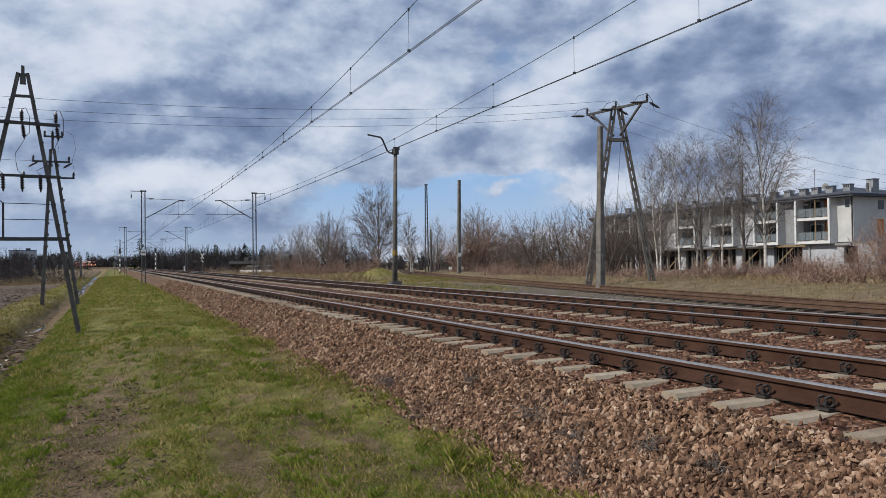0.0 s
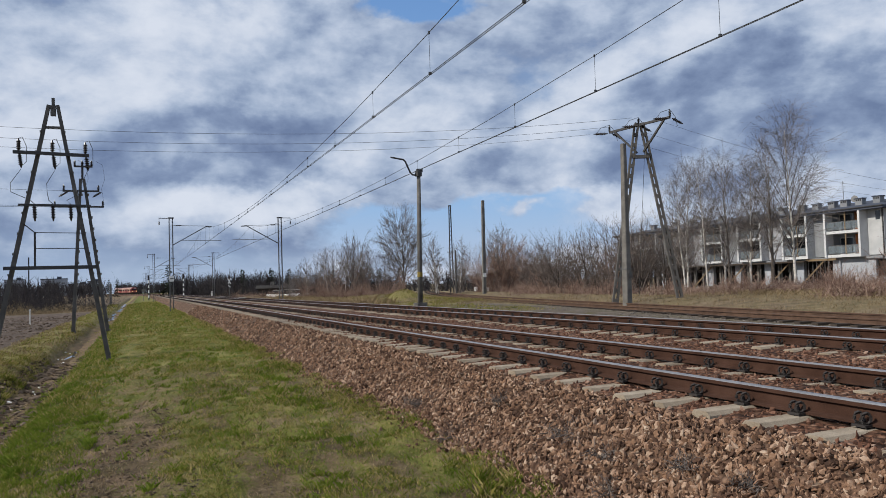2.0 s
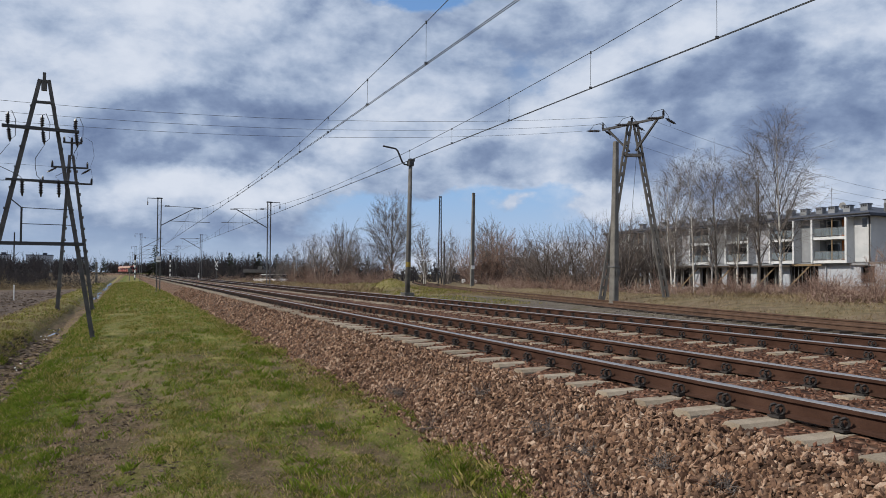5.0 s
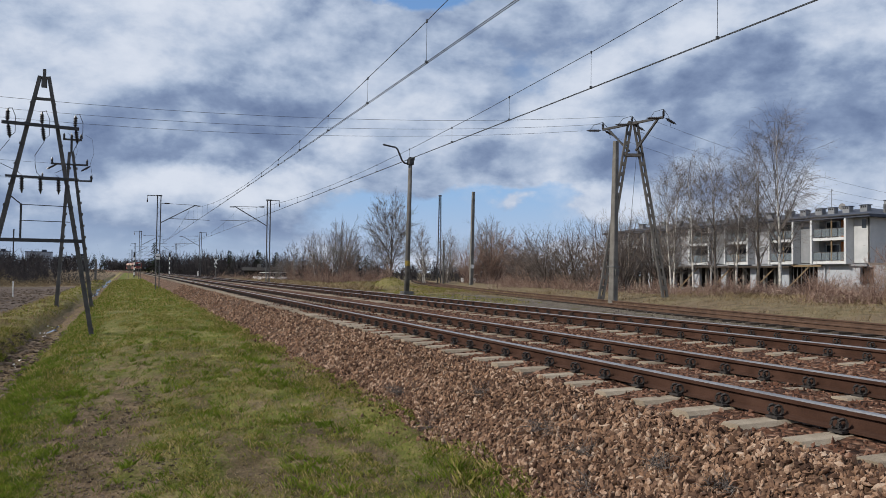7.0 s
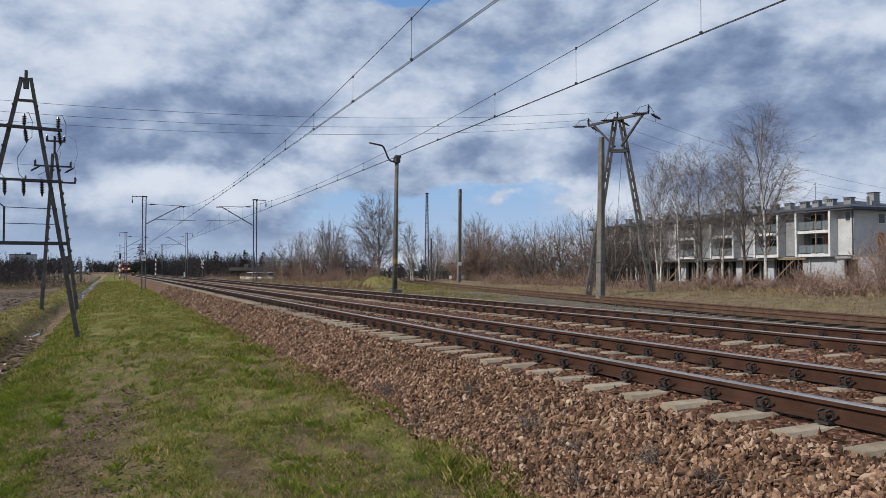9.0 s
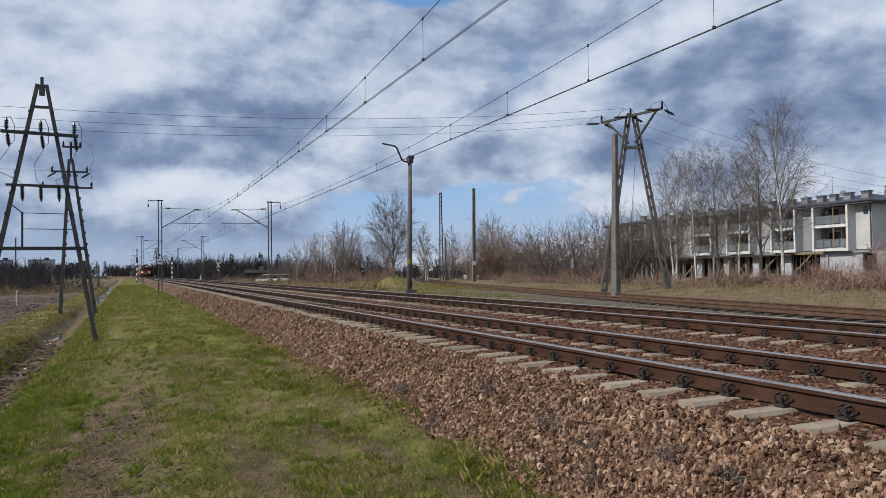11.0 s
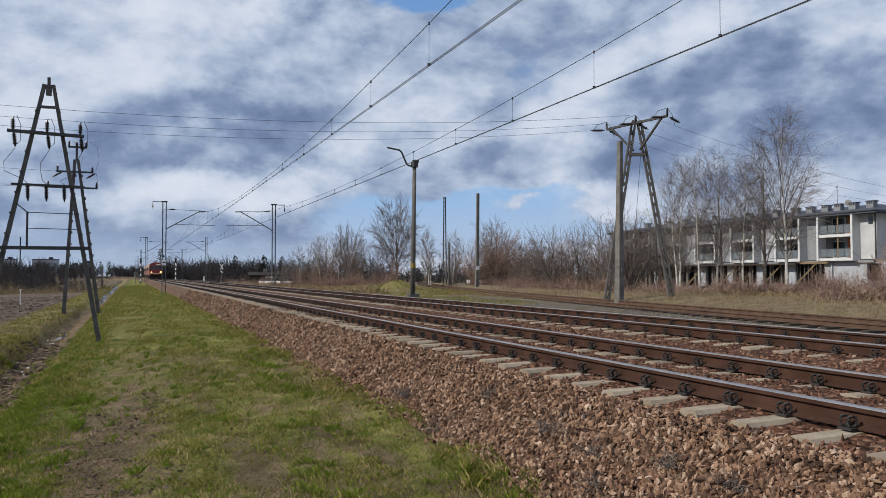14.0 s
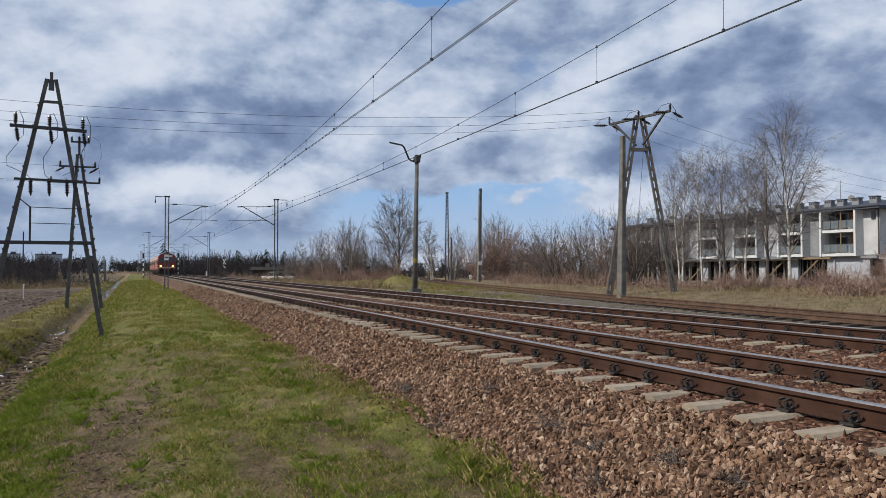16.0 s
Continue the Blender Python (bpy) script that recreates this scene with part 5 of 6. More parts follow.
def tower_block(x, y, w, h):
    t = thing("tower_block", "pale distant tower block with rows of windows", "building", pose(x, y, -2), "distant tower blocks")
    part("wall", Geo().box((0, 0, h / 2), (w, 14, h)), M["far_wall"], t)
    part("roof", Geo().box((0, 0, h + 0.4), (w + 0.6, 14.6, 0.8)).box((w * 0.2, 0, h + 1.6), (4, 4, 2.4)), M["roofing"], t)
    # grey instead of dark panes: haze painted into the windows
    for i in range(int(w / 6)):
        for k in range(int(h / 3.2)):
            part("window", Geo().box((-w / 2 + 3 + i * 6, -7.03, 2.2 + k * 3.2), (3.2, 0.1, 1.5)), M["grey_plaster"], t)


tower_block(-122, 900, 18, 19)
tower_block(-86, 900, 24, 19)
tower_block(-50, 930, 12, 16)
tower_block(-70, 960, 40, 14)


# ---- trees and shrubs, all bare ----
def spread_from(rng, d, angle):
    """A direction that leaves d by about angle (radians)."""
    d = d.normalized()
    x = d.cross(Vector((rng.uniform(-1, 1), rng.uniform(-1, 1), rng.uniform(-1, 1))))
    if x.length < 1e-3:
        x = d.cross(Vector((1, 0, 0)))
    x.normalize()
    return (d * math.cos(angle) + x * math.sin(angle)).normalized()


def curved(rng, p, d, length, q, wander, lift):
    pts = [p.copy()]
    for i in range(q):
        d = (d + Vector((rng.gauss(0, wander), rng.gauss(0, wander), rng.gauss(0, wander) + lift))).normalized()
        p = p + d * (length / q)
        pts.append(p.copy())
    return pts


def pick(pts, f):
    i = min(int(f * (len(pts) - 1)), len(pts) - 2)
    t = f * (len(pts) - 1) - i
    return pts[i].lerp(pts[i + 1], t), (pts[i + 1] - pts[i]).normalized()


def crown_tree(seed, height, low, radius, limbs, subs, twigs, trunk_r=0.12, bush=False, droop=0.0, fat=1.0, steep=1.0, lobes=0.0, crest=0.93, full=1.0):
    """Trunk and crown meshes of a bare tree whose limbs fill an egg-shaped crown from low to height.
    bush: the limbs rise from the ground. steep: how steeply limbs climb. droop: how far twigs hang."""
    rng = random.Random(seed)
    trunk, crown = Geo(), Geo()
    mid, half = (low + height) / 2, (height - low) / 2
    q = 8
    tp = curved(rng, Vector((0, 0, -0.4)), Vector((rng.gauss(0, 0.04), rng.gauss(0, 0.04), 1)).normalized(), height * crest + 0.4, q, 0.035, 0.03)
    if not bush:
        trunk.tube(tp, [trunk_r * (1 - 0.92 * (i / q) ** 0.85) for i in range(q + 1)], 7)
    top = tp[-1]
    for b in range(limbs):
        az = 2.39996 * b + rng.uniform(-0.5, 0.5)
        v = -0.72 + 1.7 * (b + rng.random()) / limbs
        v = min(v, 0.98)
        out = math.sqrt(max(0.0, 1 - v * v)) * (1.0 + lobes * math.sin(az * 2 + seed)) * rng.uniform(0.62, 1.0)
        axis = top * max(0.0, (mid + v * half) / height)
        goal = Vector((axis.x + math.cos(az) * out * radius, axis.y + math.sin(az) * out * radius, mid + v * half * rng.uniform(0.85, 1.0)))
        if bush:
            start = Vector((rng.gauss(0, 0.12) * radius, rng.gauss(0, 0.12) * radius, -0.2))
            bend = start.lerp(goal, 0.5) + Vector((0, 0, 0.12 * height)) + Vector((rng.gauss(0, 0.08), rng.gauss(0, 0.08), 0)) * radius
            r1 = 0.012 * height * trunk_r / 0.12
        else:
            f = (goal.z - out * radius * steep * rng.uniform(0.8, 1.3)) / height
            start, _ = pick(tp, max(low * 0.75 / height, min(0.9, f)))
            far = (goal - start).length
            bend = start.lerp(goal, 0.45) + Vector((0, 0, -0.04 * far)) + Vector((rng.gauss(0, 0.06), rng.gauss(0, 0.06), rng.gauss(0, 0.04))) * far
            r1 = max(0.009, trunk_r * 0.4 * (1 - 0.8 * start.z / height))
        lp = []
        for i in range(6):
            t = i / 5
            lp.append(start * (1 - t) ** 2 + bend * (2 * t * (1 - t)) + goal * t * t)
        crown.tube(lp, [max(0.006 * fat, r1 * (1 - 0.85 * i / 5)) for i in range(6)], 4, cap=False)
        for c in range(subs):
            g = 0.28 + 0.72 * (c + rng.random()) / subs
            p, e = pick(lp, g)
            away = (p - Vector((0, 0, mid))) / max(radius, half)
            d = (e * 0.7 + away * 0.35 + Vector((rng.gauss(0, 0.5), rng.gauss(0, 0.5), rng.gauss(0.12, 0.36)))).normalized()
            ln = full * (0.20 + 0.36 * rng.random()) * (radius + half) * 0.62 * (1.15 - 0.5 * g)
            sp = curved(rng, p, d, ln, 3, 0.07, 0.05 - droop * 0.12)
            crown.tube(sp, [0.0085 * fat, 0.0075 * fat, 0.006 * fat, 0.004 * fat], 3, cap=False)
            for k in range(twigs):
                w, e2 = pick(sp, 0.12 + 0.88 * rng.random())
                d2 = (e2 + Vector((rng.gauss(0, 0.55), rng.gauss(0, 0.55), rng.gauss(0.05, 0.4) - droop * 0.4))).normalized()
                tl = ln * rng.uniform(0.35, 0.8)
                crown.tube(curved(rng, w, d2, tl, 2 if droop else 1, 0.08, -droop * 0.45), [0.0055 * fat, 0.0045 * fat, 0.003 * fat] if droop else [0.0055 * fat, 0.003 * fat], 3, cap=False)
    if bush:
        trunk.tube([(0, 0, -0.3), (0.02, 0.01, 0.12), (0.05, 0, 0.4)], [0.10 * radius, 0.07 * radius, 0.03 * radius], 6)
    return trunk, crown


def tree(name, label, category, built, bark, twig, at, group):
    t = thing(name, label, category, at, group)
    part("trunk", built[0], bark, t, smooth=True)
    part("crown", built[1], twig, t)
    return t


def plant(master, spots):
    """Copies of a tree at spots (x, y, turn, size); the master takes the first."""
    for k, (x, y, turn, size) in enumerate(spots):
        m = pose(x, y, ground_z(x, y), 0, 0, turn)
        ob = copy_thing(master, m) if k else master
        ob.matrix_basis = m @ Matrix.Diagonal((size, size, size, 1))


# birches by the building site
birch_a = tree("birch_tree", "white-trunked bare birch with fine hanging twigs", "tree", crown_tree(11, 10.2, 3.0, 2.1, 34, 9, 12, 0.11, droop=0.5, steep=1.5, fat=0.78), M["birch"], M["twig"], pose(0, 0, 0), "birches")
birch_b = tree("birch_tree", "slender bare birch with pale trunk among bushes", "tree", crown_tree(12, 8.3, 2.2, 1.7, 24, 8, 8, 0.075, droop=0.25, steep=1.4, fat=0.78), M["birch"], M["twig"], pose(0, 0, 0), "birches")
dark_a = tree("bare_tree", "dark-trunked bare tree among birches", "tree", crown_tree(14, 8.8, 2.6, 2.2, 18, 9, 8, 0.12, droop=0.08, steep=1.0, fat=0.85, crest=0.8), M["bark"], M["twig"], pose(0, 0, 0), "bare trees")
plant(birch_a, [(34.3, 33.9, 0, 1.0), (37.6, 41.0, 130, 0.86)])
plant(birch_b, [(30.3, 36.4, 0, 0.95), (32.0, 37.0, 70, 1.0), (29.6, 37.5, 300, 0.86), (31.3, 39.5, 190, 0.98)])
plant(dark_a, [(33.1, 34.4, 40, 1.0), (31.2, 35.6, 190, 0.82)])

# the round-crowned tree and its neighbours beyond the far track
wide_a = tree("bare_tree", "bare tree with a rounded dense crown", "tree", crown_tree(27, 9.0, 1.9, 3.0, 26, 14, 12, 0.15, fat=1.35, steep=0.95, crest=0.72), M["bark"], M["twig"], pose(0, 0, 0), "bare trees")
slim_a = tree("bare_tree", "many-stemmed bare young tree with pale twigs", "tree", crown_tree(22, 7.2, 1.2, 2.2, 22, 9, 7, 0.065, bush=True, fat=1.15), M["bark"], M["twig"], pose(0, 0, 0), "bare trees")
slim_b = tree("bare_tree", "slim bare birch sapling with pale trunk", "tree", crown_tree(23, 7.4, 1.6, 1.3, 26, 5, 5, 0.085, fat=1.5, steep=2.0, droop=0.05), M["birch"], M["twig"], pose(0, 0, 0), "bare trees")
plant(wide_a, [(26.4, 80.8, 0, 1.0)])
plant(slim_a, [(21.5, 84, 0, 0.98), (20.0, 87, 80, 0.82), (22.8, 86, 150, 0.9), (18.8, 89, 20, 0.74), (24.0, 87, 220, 0.8), (17.8, 93, 300, 0.62), (16.8, 97, 10, 0.52), (24.6, 83, 90, 0.66),
               (36.3, 77.5, 50, 1.02), (37.6, 79, 140, 1.08), (38.6, 80, 260, 0.9), (35.2, 86, 100, 0.85), (40.5, 84, 20, 0.7)])
plant(slim_b, [(21.0, 85.5, 0, 0.86), (19.4, 86.5, 170, 0.72), (17.9, 90.5, 250, 0.6), (34.4, 92, 120, 0.95), (33.2, 88, 210, 0.85), (39.4, 84, 300, 0.9), (38.4, 94, 60, 0.9)])

# shrubs
shrub_a = tree("bare_shrub", "bare many-stemmed shrub with grey-brown twigs", "shrub", crown_tree(31, 4.5, 0.3, 2.2, 30, 9, 6, 0.085, bush=True, fat=0.85, full=1.1), M["shrub"], M["shrub"], pose(0, 0, 0), "bare shrubs")
shrub_b = tree("bare_shrub", "tall bare shrub with upright branches", "shrub", crown_tree(32, 5.4, 0.6, 2.1, 28, 9, 6, 0.085, bush=True, fat=0.85, full=1.1), M["shrub"], M["shrub"], pose(0, 0, 0), "bare shrubs")
shrub_c = tree("bare_shrub", "russet bare shrub with dense thin stems", "shrub", crown_tree(33, 4.3, 0.2, 1.7, 26, 7, 5, 0.05, bush=True, fat=1.0, full=1.1), M["twig_red"], M["twig_red"], pose(0, 0, 0), "russet shrubs")
plant(shrub_a, [(31.5, 58, 0, 0.9), (29.6, 53, 60, 0.98), (28.4, 50, 120, 0.94), (29.6, 48.5, 200, 1.02), (32.5, 62, 300, 0.9), (31.0, 44.5, 10, 0.95), (33.2, 47, 250, 1.0),
                (27.6, 43, 30, 0.62), (33.0, 55, 20, 1.0), (45.0, 33.5, 70, 0.75)])
plant(shrub_b, [(31.0, 47, 0, 0.98), (32.4, 46.2, 100, 1.05), (33.4, 44, 190, 1.1), (34.7, 44.6, 280, 0.75), (30.0, 43.0, 160, 0.9)])
plant(shrub_c, [(34.2, 78, 0, 1.1), (35.3, 77, 40, 1.25), (36.4, 76, 80, 1.4), (37.4, 76, 130, 1.3), (38.6, 76.5, 170, 1.3), (33.6, 76, 250, 0.95), (40.2, 76.5, 290, 1.05), (39.0, 70, 20, 0.7), (36.6, 66, 70, 0.6),
                (24.9, 77.5, 60, 0.6), (29.0, 44.5, 100, 0.7), (30.4, 57.0, 180, 0.7),
                (20.0, 84, 260, 0.7), (22.5, 83, 300, 0.75), (18.5, 86, 15, 0.65), (17.2, 89, 55, 0.6), (41.5, 77, 135, 0.9), (36.4, 29.8, 30, 0.5), (42.0, 31.5, 220, 0.85), (40.6, 29.0, 120, 0.6), (26.5, 21.5, 40, 0.5), (27.6, 21.0, 160, 0.58), (28.6, 21.8, 280, 0.62), (29.8, 21.4, 20, 0.66)])


def thicket(name, label, seed, spots, mat, height, count, radius):
    """A low tangle of thin arching stems, as one stuff object."""
    rng = random.Random(seed)
    g = Geo()
    for x0, y0, x1, y1, n in spots:
        for i in range(n):
            f = rng.random()
            x, y = x0 + (x1 - x0) * f + rng.gauss(0, radius), y0 + (y1 - y0) * f + rng.gauss(0, radius)
            h = height * rng.uniform(0.5, 1.3) * (0.85 + 1.1 * noise.noise(Vector((x * 0.45, y * 0.45, 6.0))))
            d = Vector((rng.gauss(0, 0.45), rng.gauss(0, 0.45), 1)).normalized()
            pts = curved(rng, Vector((x, y, ground_z(x, y) - 0.05)), d, h, 3, 0.34, -0.1)
            g.tube(pts, [0.012, 0.010, 0.007, 0.004], 3, cap=False)
            for k in range(count):
                q, e = pick(pts, 0.3 + 0.7 * rng.random())
                tp = curved(rng, q, spread_from(rng, e, rng.uniform(0.4, 1.0)), h * 0.45, 1, 0.3, 0.0)
                g.tube(tp, [0.006, 0.003], 3, cap=False)
    ob = part(name, g, mat)
    tagged(ob, label, "brushwood", kind="stuff")


thicket("bramble_thicket", "low reddish brown bramble tangle beside the siding", 41,
        [(27.5, 32.0, 34.5, 27.0, 1000), (25.5, 34.5, 36.0, 24.5, 800), (26.0, 36.0, 39.0, 27.5, 700), (26.5, 38.5, 28.5, 58, 900), (30.5, 58, 33.5, 68, 400), (36, 27.5, 48, 27, 500), (29, 38, 42, 34, 350), (31.0, 31.5, 36.5, 29.0, 600)], M["twig_red"], 0.72, 4, 0.8)
thicket("cess_brush", "straggling dry brush and stalks behind the siding", 45,
        [(24.5, 22.5, 30.0, 20.0, 500), (26.5, 24.0, 33.0, 22.5, 400)], M["twig_red"], 0.9, 3, 0.5)
thicket("dry_scrub", "dry brown scrub beyond the far track", 42,
        [(16.5, 84, 24.5, 76, 900), (17.0, 92, 15.5, 120, 400), (34, 76, 42, 72, 600), (33.0, 62, 36.0, 70, 300), (15.5, 86, 21.0, 79, 700), (15.2, 120, 14.4, 170, 300)], M["twig_red"], 1.1, 3, 0.8)
thicket("field_scrub", "grey bare scrub at the end of the field", 43,
        [(-5.5, 104, -42, 98, 1200), (-4.5, 118, -46, 112, 1000), (-4.5, 130, -50, 128, 700), (17.5, 116, 34, 113, 400), (50, 111, 75, 106, 500)], M["farwood"], 2.9, 4, 1.2)
thicket("field_reeds", "pale dry reeds along the ploughed field", 44,
        [(-4.5, 96, -34, 88, 2600), (-4.6, 106, -38, 96, 1200)], M["straw"], 0.95, 1, 1.0)


def far_wood():
    """The bare tree line along the horizon, with dark conifers in it."""
    rng = random.Random(51)
    g, c = Geo(), Geo()
    spots = []
    for i in range(150):
        spots.append((rng.uniform(13, 36), rng.uniform(150, 230), rng.uniform(4.5, 8.2)))
    for i in range(130):
        spots.append((rng.uniform(8, 30), rng.uniform(210, 290), rng.uniform(6, 10)))
    for i in range(120):
        spots.append((rng.uniform(-20, 30), rng.uniform(640, 760), rng.uniform(8, 15)))
    for i in range(120):
        spots.append((rng.uniform(-75, -20), rng.uniform(380, 560), rng.uniform(8, 13)))
    for i in range(140):
        y = rng.uniform(150, 260)
        spots.append((rng.uniform(-60, -10) - y * 0.05, y, rng.uniform(5.5, 8.5)))
    for i in range(180):
        spots.append((rng.uniform(30, 120), rng.uniform(180, 300), rng.uniform(4, 8)))
    spots = [(x, y, h * 0.85) for x, y, h in spots]
    for i in range(200):
        spots.append((rng.uniform(13, 34), rng.uniform(135, 200), rng.uniform(1.5, 3.0)))
    for i in range(160):
        spots.append((rng.uniform(9, 24), rng.uniform(200, 260), rng.uniform(2, 3.5)))
    for i in range(170):
        spots.append((rng.uniform(27, 80), rng.uniform(118, 170), rng.uniform(2.0, 4.2)))
    for i in range(240):
        y = rng.uniform(110, 200)
        spots.append((rng.uniform(-45, -9) - y * 0.03, y, rng.uniform(1.2, 2.6)))
    for x, y, h in spots:
        coarse = y / 200.0
        wide_by = h * rng.uniform(0.38, 0.58)
        tp = curved(rng, Vector((x, y, -1.6)), Vector((0, 0, 1)), h * 0.8, 2, 0.05, 0.05)
        g.tube(tp, [0.012 * h, 0.009 * h, 0.004 * h], 4, cap=False)
        for k in range(14):
            p, _ = pick(tp, rng.uniform(0.02, 0.75))
            v, a = rng.uniform(-0.6, 1.0), rng.uniform(0, 6.283)
            o = math.sqrt(1 - v * v) * wide_by * rng.uniform(0.5, 1.0)
            goal = Vector((x + math.cos(a) * o, y + math.sin(a) * o, -1.4 + h * (0.56 + 0.44 * v)))
            m = p.lerp(goal, 0.55) + Vector((0, 0, 0.04 * h))
            g.tube([p, m, goal], [0.055 * coarse, 0.045 * coarse, 0.018 * coarse], 3, cap=False)
            g.tube([m, m.lerp(goal, 0.8) + Vector((rng.gauss(0, 0.08), rng.gauss(0, 0.08), rng.uniform(0, 0.1))) * h], [0.03 * coarse, 0.012 * coarse], 3, cap=False)
    ob = part("far_wood", g, M["farwood"])
    tagged(ob, "grey-brown bare tree line along the horizon", "woods", kind="stuff")
    firs = [(6.0, 214, 8.0), (20.6, 178, 5.4), (27.0, 178, 5.6), (-12, 420, 8.5), (-16, 425, 8), (-22, 430, 7.5), (33, 190, 5.5), (62, 220, 6.0), (66, 225, 6.5), (58, 215, 5.5), (74, 230, 6.5)]
    for x, y, h in firs:
        for k in range(140):
            f = rng.random() ** 0.8
            a = rng.uniform(0, 2 * math.pi)
            r = h * 0.30 * (1 - f) ** 0.7 * rng.uniform(0.6, 1.15) + 0.1
            p = Vector((x, y, -1.2 + 0.5 + (h + 0.7) * f))
            q = p + Vector((math.cos(a) * r, math.sin(a) * r, -0.28 * r))
            w = 0.28 * (1 - f) * h / 7 + 0.08
            u = Vector((-math.sin(a), math.cos(a), 0)) * w
            i = len(c.v)
            c.v += [tuple(p), tuple(q + u), tuple(q - u + Vector((0, 0, -0.15))), tuple(q + Vector((math.cos(a), math.sin(a), -0.5)) * 0.3)]
            c.face((i, i + 1, i + 3))
            c.face((i, i + 3, i + 2))
        c.tube([(x, y, -1.5), (x, y, h - 1.2)], [0.12, 0.03], 5)
    ob = part("far_conifers", c, M["conifer"])
    tagged(ob, "dark spruces standing out of the tree line", "woods", kind="stuff")


far_wood()


# ---- loose stones, turf and weeds ----
def stone_shapes():
    """Broken stones: rough lumps with flat broken sides."""
    rng = np.random.default_rng(7)
    g = (1 + 5 ** 0.5) / 2
    v = []
    for p in (-1, 1):
        for q in (-g, g):
            v += [(p, q, 0), (0, p, q), (q, 0, p)]
    v = np.array(v) / math.hypot(1, g)
    edge = 1.06 * min(np.linalg.norm(v[0] - w) for w in v[1:])
    f = []
    for i, j, k in [(i, j, k) for i in range(12) for j in range(i) for k in range(j)]:
        if max(np.linalg.norm(v[i] - v[j]), np.linalg.norm(v[j] - v[k]), np.linalg.norm(v[i] - v[k])) < edge:
            out = np.dot(np.cross(v[j] - v[i], v[k] - v[i]), v[i]) > 0
            f.append((i, j, k) if out else (i, k, j))
    f = np.array(f)
    shapes = []
    for k in range(24):
        w = v * rng.uniform(0.9, 1.25, (12, 1)) + rng.uniform(-0.2, 0.2, (12, 3))
        # flat broken sides
        for c in range(6):
            d = rng.normal(0, 1, 3)
            d /= np.linalg.norm(d)
            w -= np.outer(np.maximum(w @ d - rng.uniform(0.38, 0.7), 0.0), d)
        shapes.append(w * np.array([rng.uniform(1.2, 1.75), rng.uniform(0.85, 1.15), rng.uniform(0.5, 0.8)]))
    return shapes, f


def scatter_stones(name, label, mat, areas, seed, strays=0):
    """Broken stones lying in areas: (x0, x1, y0, y1, per square metre, least and greatest half size)."""
    shapes, faces = stone_shapes()
    rng = np.random.default_rng(seed)
    spots = []
    for x0, x1, y0, y1, dens, lo, hi in areas:
        n = int((x1 - x0) * (y1 - y0) * dens)
        spots.append(np.stack([rng.uniform(x0, x1, n), rng.uniform(y0, y1, n), lo + (hi - lo) * rng.random(n) ** 1.7], 1))
    if strays:
        spots.append(np.stack([2.95 - np.abs(rng.normal(0, 0.16, strays)), rng.uniform(2.3, 22, strays), rng.uniform(0.014, 0.03, strays)], 1))
    verts, tris, k = [], [], 0
    for x, y, size in np.concatenate(spots):
        skip = False
        for c in (TRACK_A, TRACK_B):
            if abs(x - c) < 1.27:
                near = abs((y - FIRST[c] + PITCH[c] / 2) % PITCH[c] - PITCH[c] / 2)
                if near < 0.10 and rng.random() > 0.05:
                    skip = True
            if abs(abs(x - c) - 0.752) < 0.085:
                skip = True
        if skip:
            continue
        z = bed_top(x, y) if 3.03 < x < 12.0 else ground_z(x, y)
        q = Euler(rng.uniform(-1.6, 1.6, 3) + np.array([0, 0, rng.uniform(0, 6.28)])).to_matrix()
        heap_up = rng.uniform(-0.3, 0.75) if x < 3.98 else rng.uniform(-0.6, 0.2)
        w = (shapes[int(rng.integers(24))] * size) @ np.array(q).T + np.array([x + shift(y) + (toe_shift(x, y) if x > 2.95 else 0.0), y, z + size * heap_up])
        verts.append(w)
        tris.append(faces + k)
        k += 12
    v, f = np.concatenate(verts), np.concatenate(tris)
    me = bpy.data.meshes.new(name)
    me.vertices.add(len(v))
    me.vertices.foreach_set("co", v.astype(np.float32).ravel())
    me.loops.add(len(f) * 3)
    me.loops.foreach_set("vertex_index", f.astype(np.int32).ravel())
    me.polygons.add(len(f))
    me.polygons.foreach_set("loop_start", np.arange(0, len(f) * 3, 3, dtype=np.int32))
    me.materials.append(mat)
    me.polygons.foreach_set("use_smooth", np.zeros(len(f), dtype=bool))
    me.update(calc_edges=True)
    tagged(part(name, me, None), label, "gravel", kind="stuff")


scatter_stones("ballast_stones", "angular reddish brown ballast stones on the shoulder", M["stone"],
               [(2.92, 3.98, 2.2, 5.5, 2300, 0.012, 0.032), (2.92, 3.98, 5.5, 9, 1500, 0.012, 0.031), (2.92, 3.98, 9, 14, 900, 0.014, 0.032), (2.92, 3.98, 14, 28, 330, 0.018, 0.038), (2.95, 3.98, 28, 60, 70, 0.03, 0.05)], 17, 500)
scatter_stones("track_stones", "rust-stained dark ballast stones between the rails", M["rusty_stone"],
               [(3.98, 7.3, 2.5, 11, 380, 0.014, 0.031), (7.3, 11.6, 5.0, 14, 150, 0.018, 0.038), (3.98, 7.3, 12, 26, 110, 0.022, 0.040), (7.3, 11.5, 14, 24, 50, 0.025, 0.042)], 18)
scatter_stones("cess_gravel", "grey loose gravel beside the siding", M["cess_stone"],
               [(11.9, 17.5, 7.5, 24, 26, 0.014, 0.04)], 19)


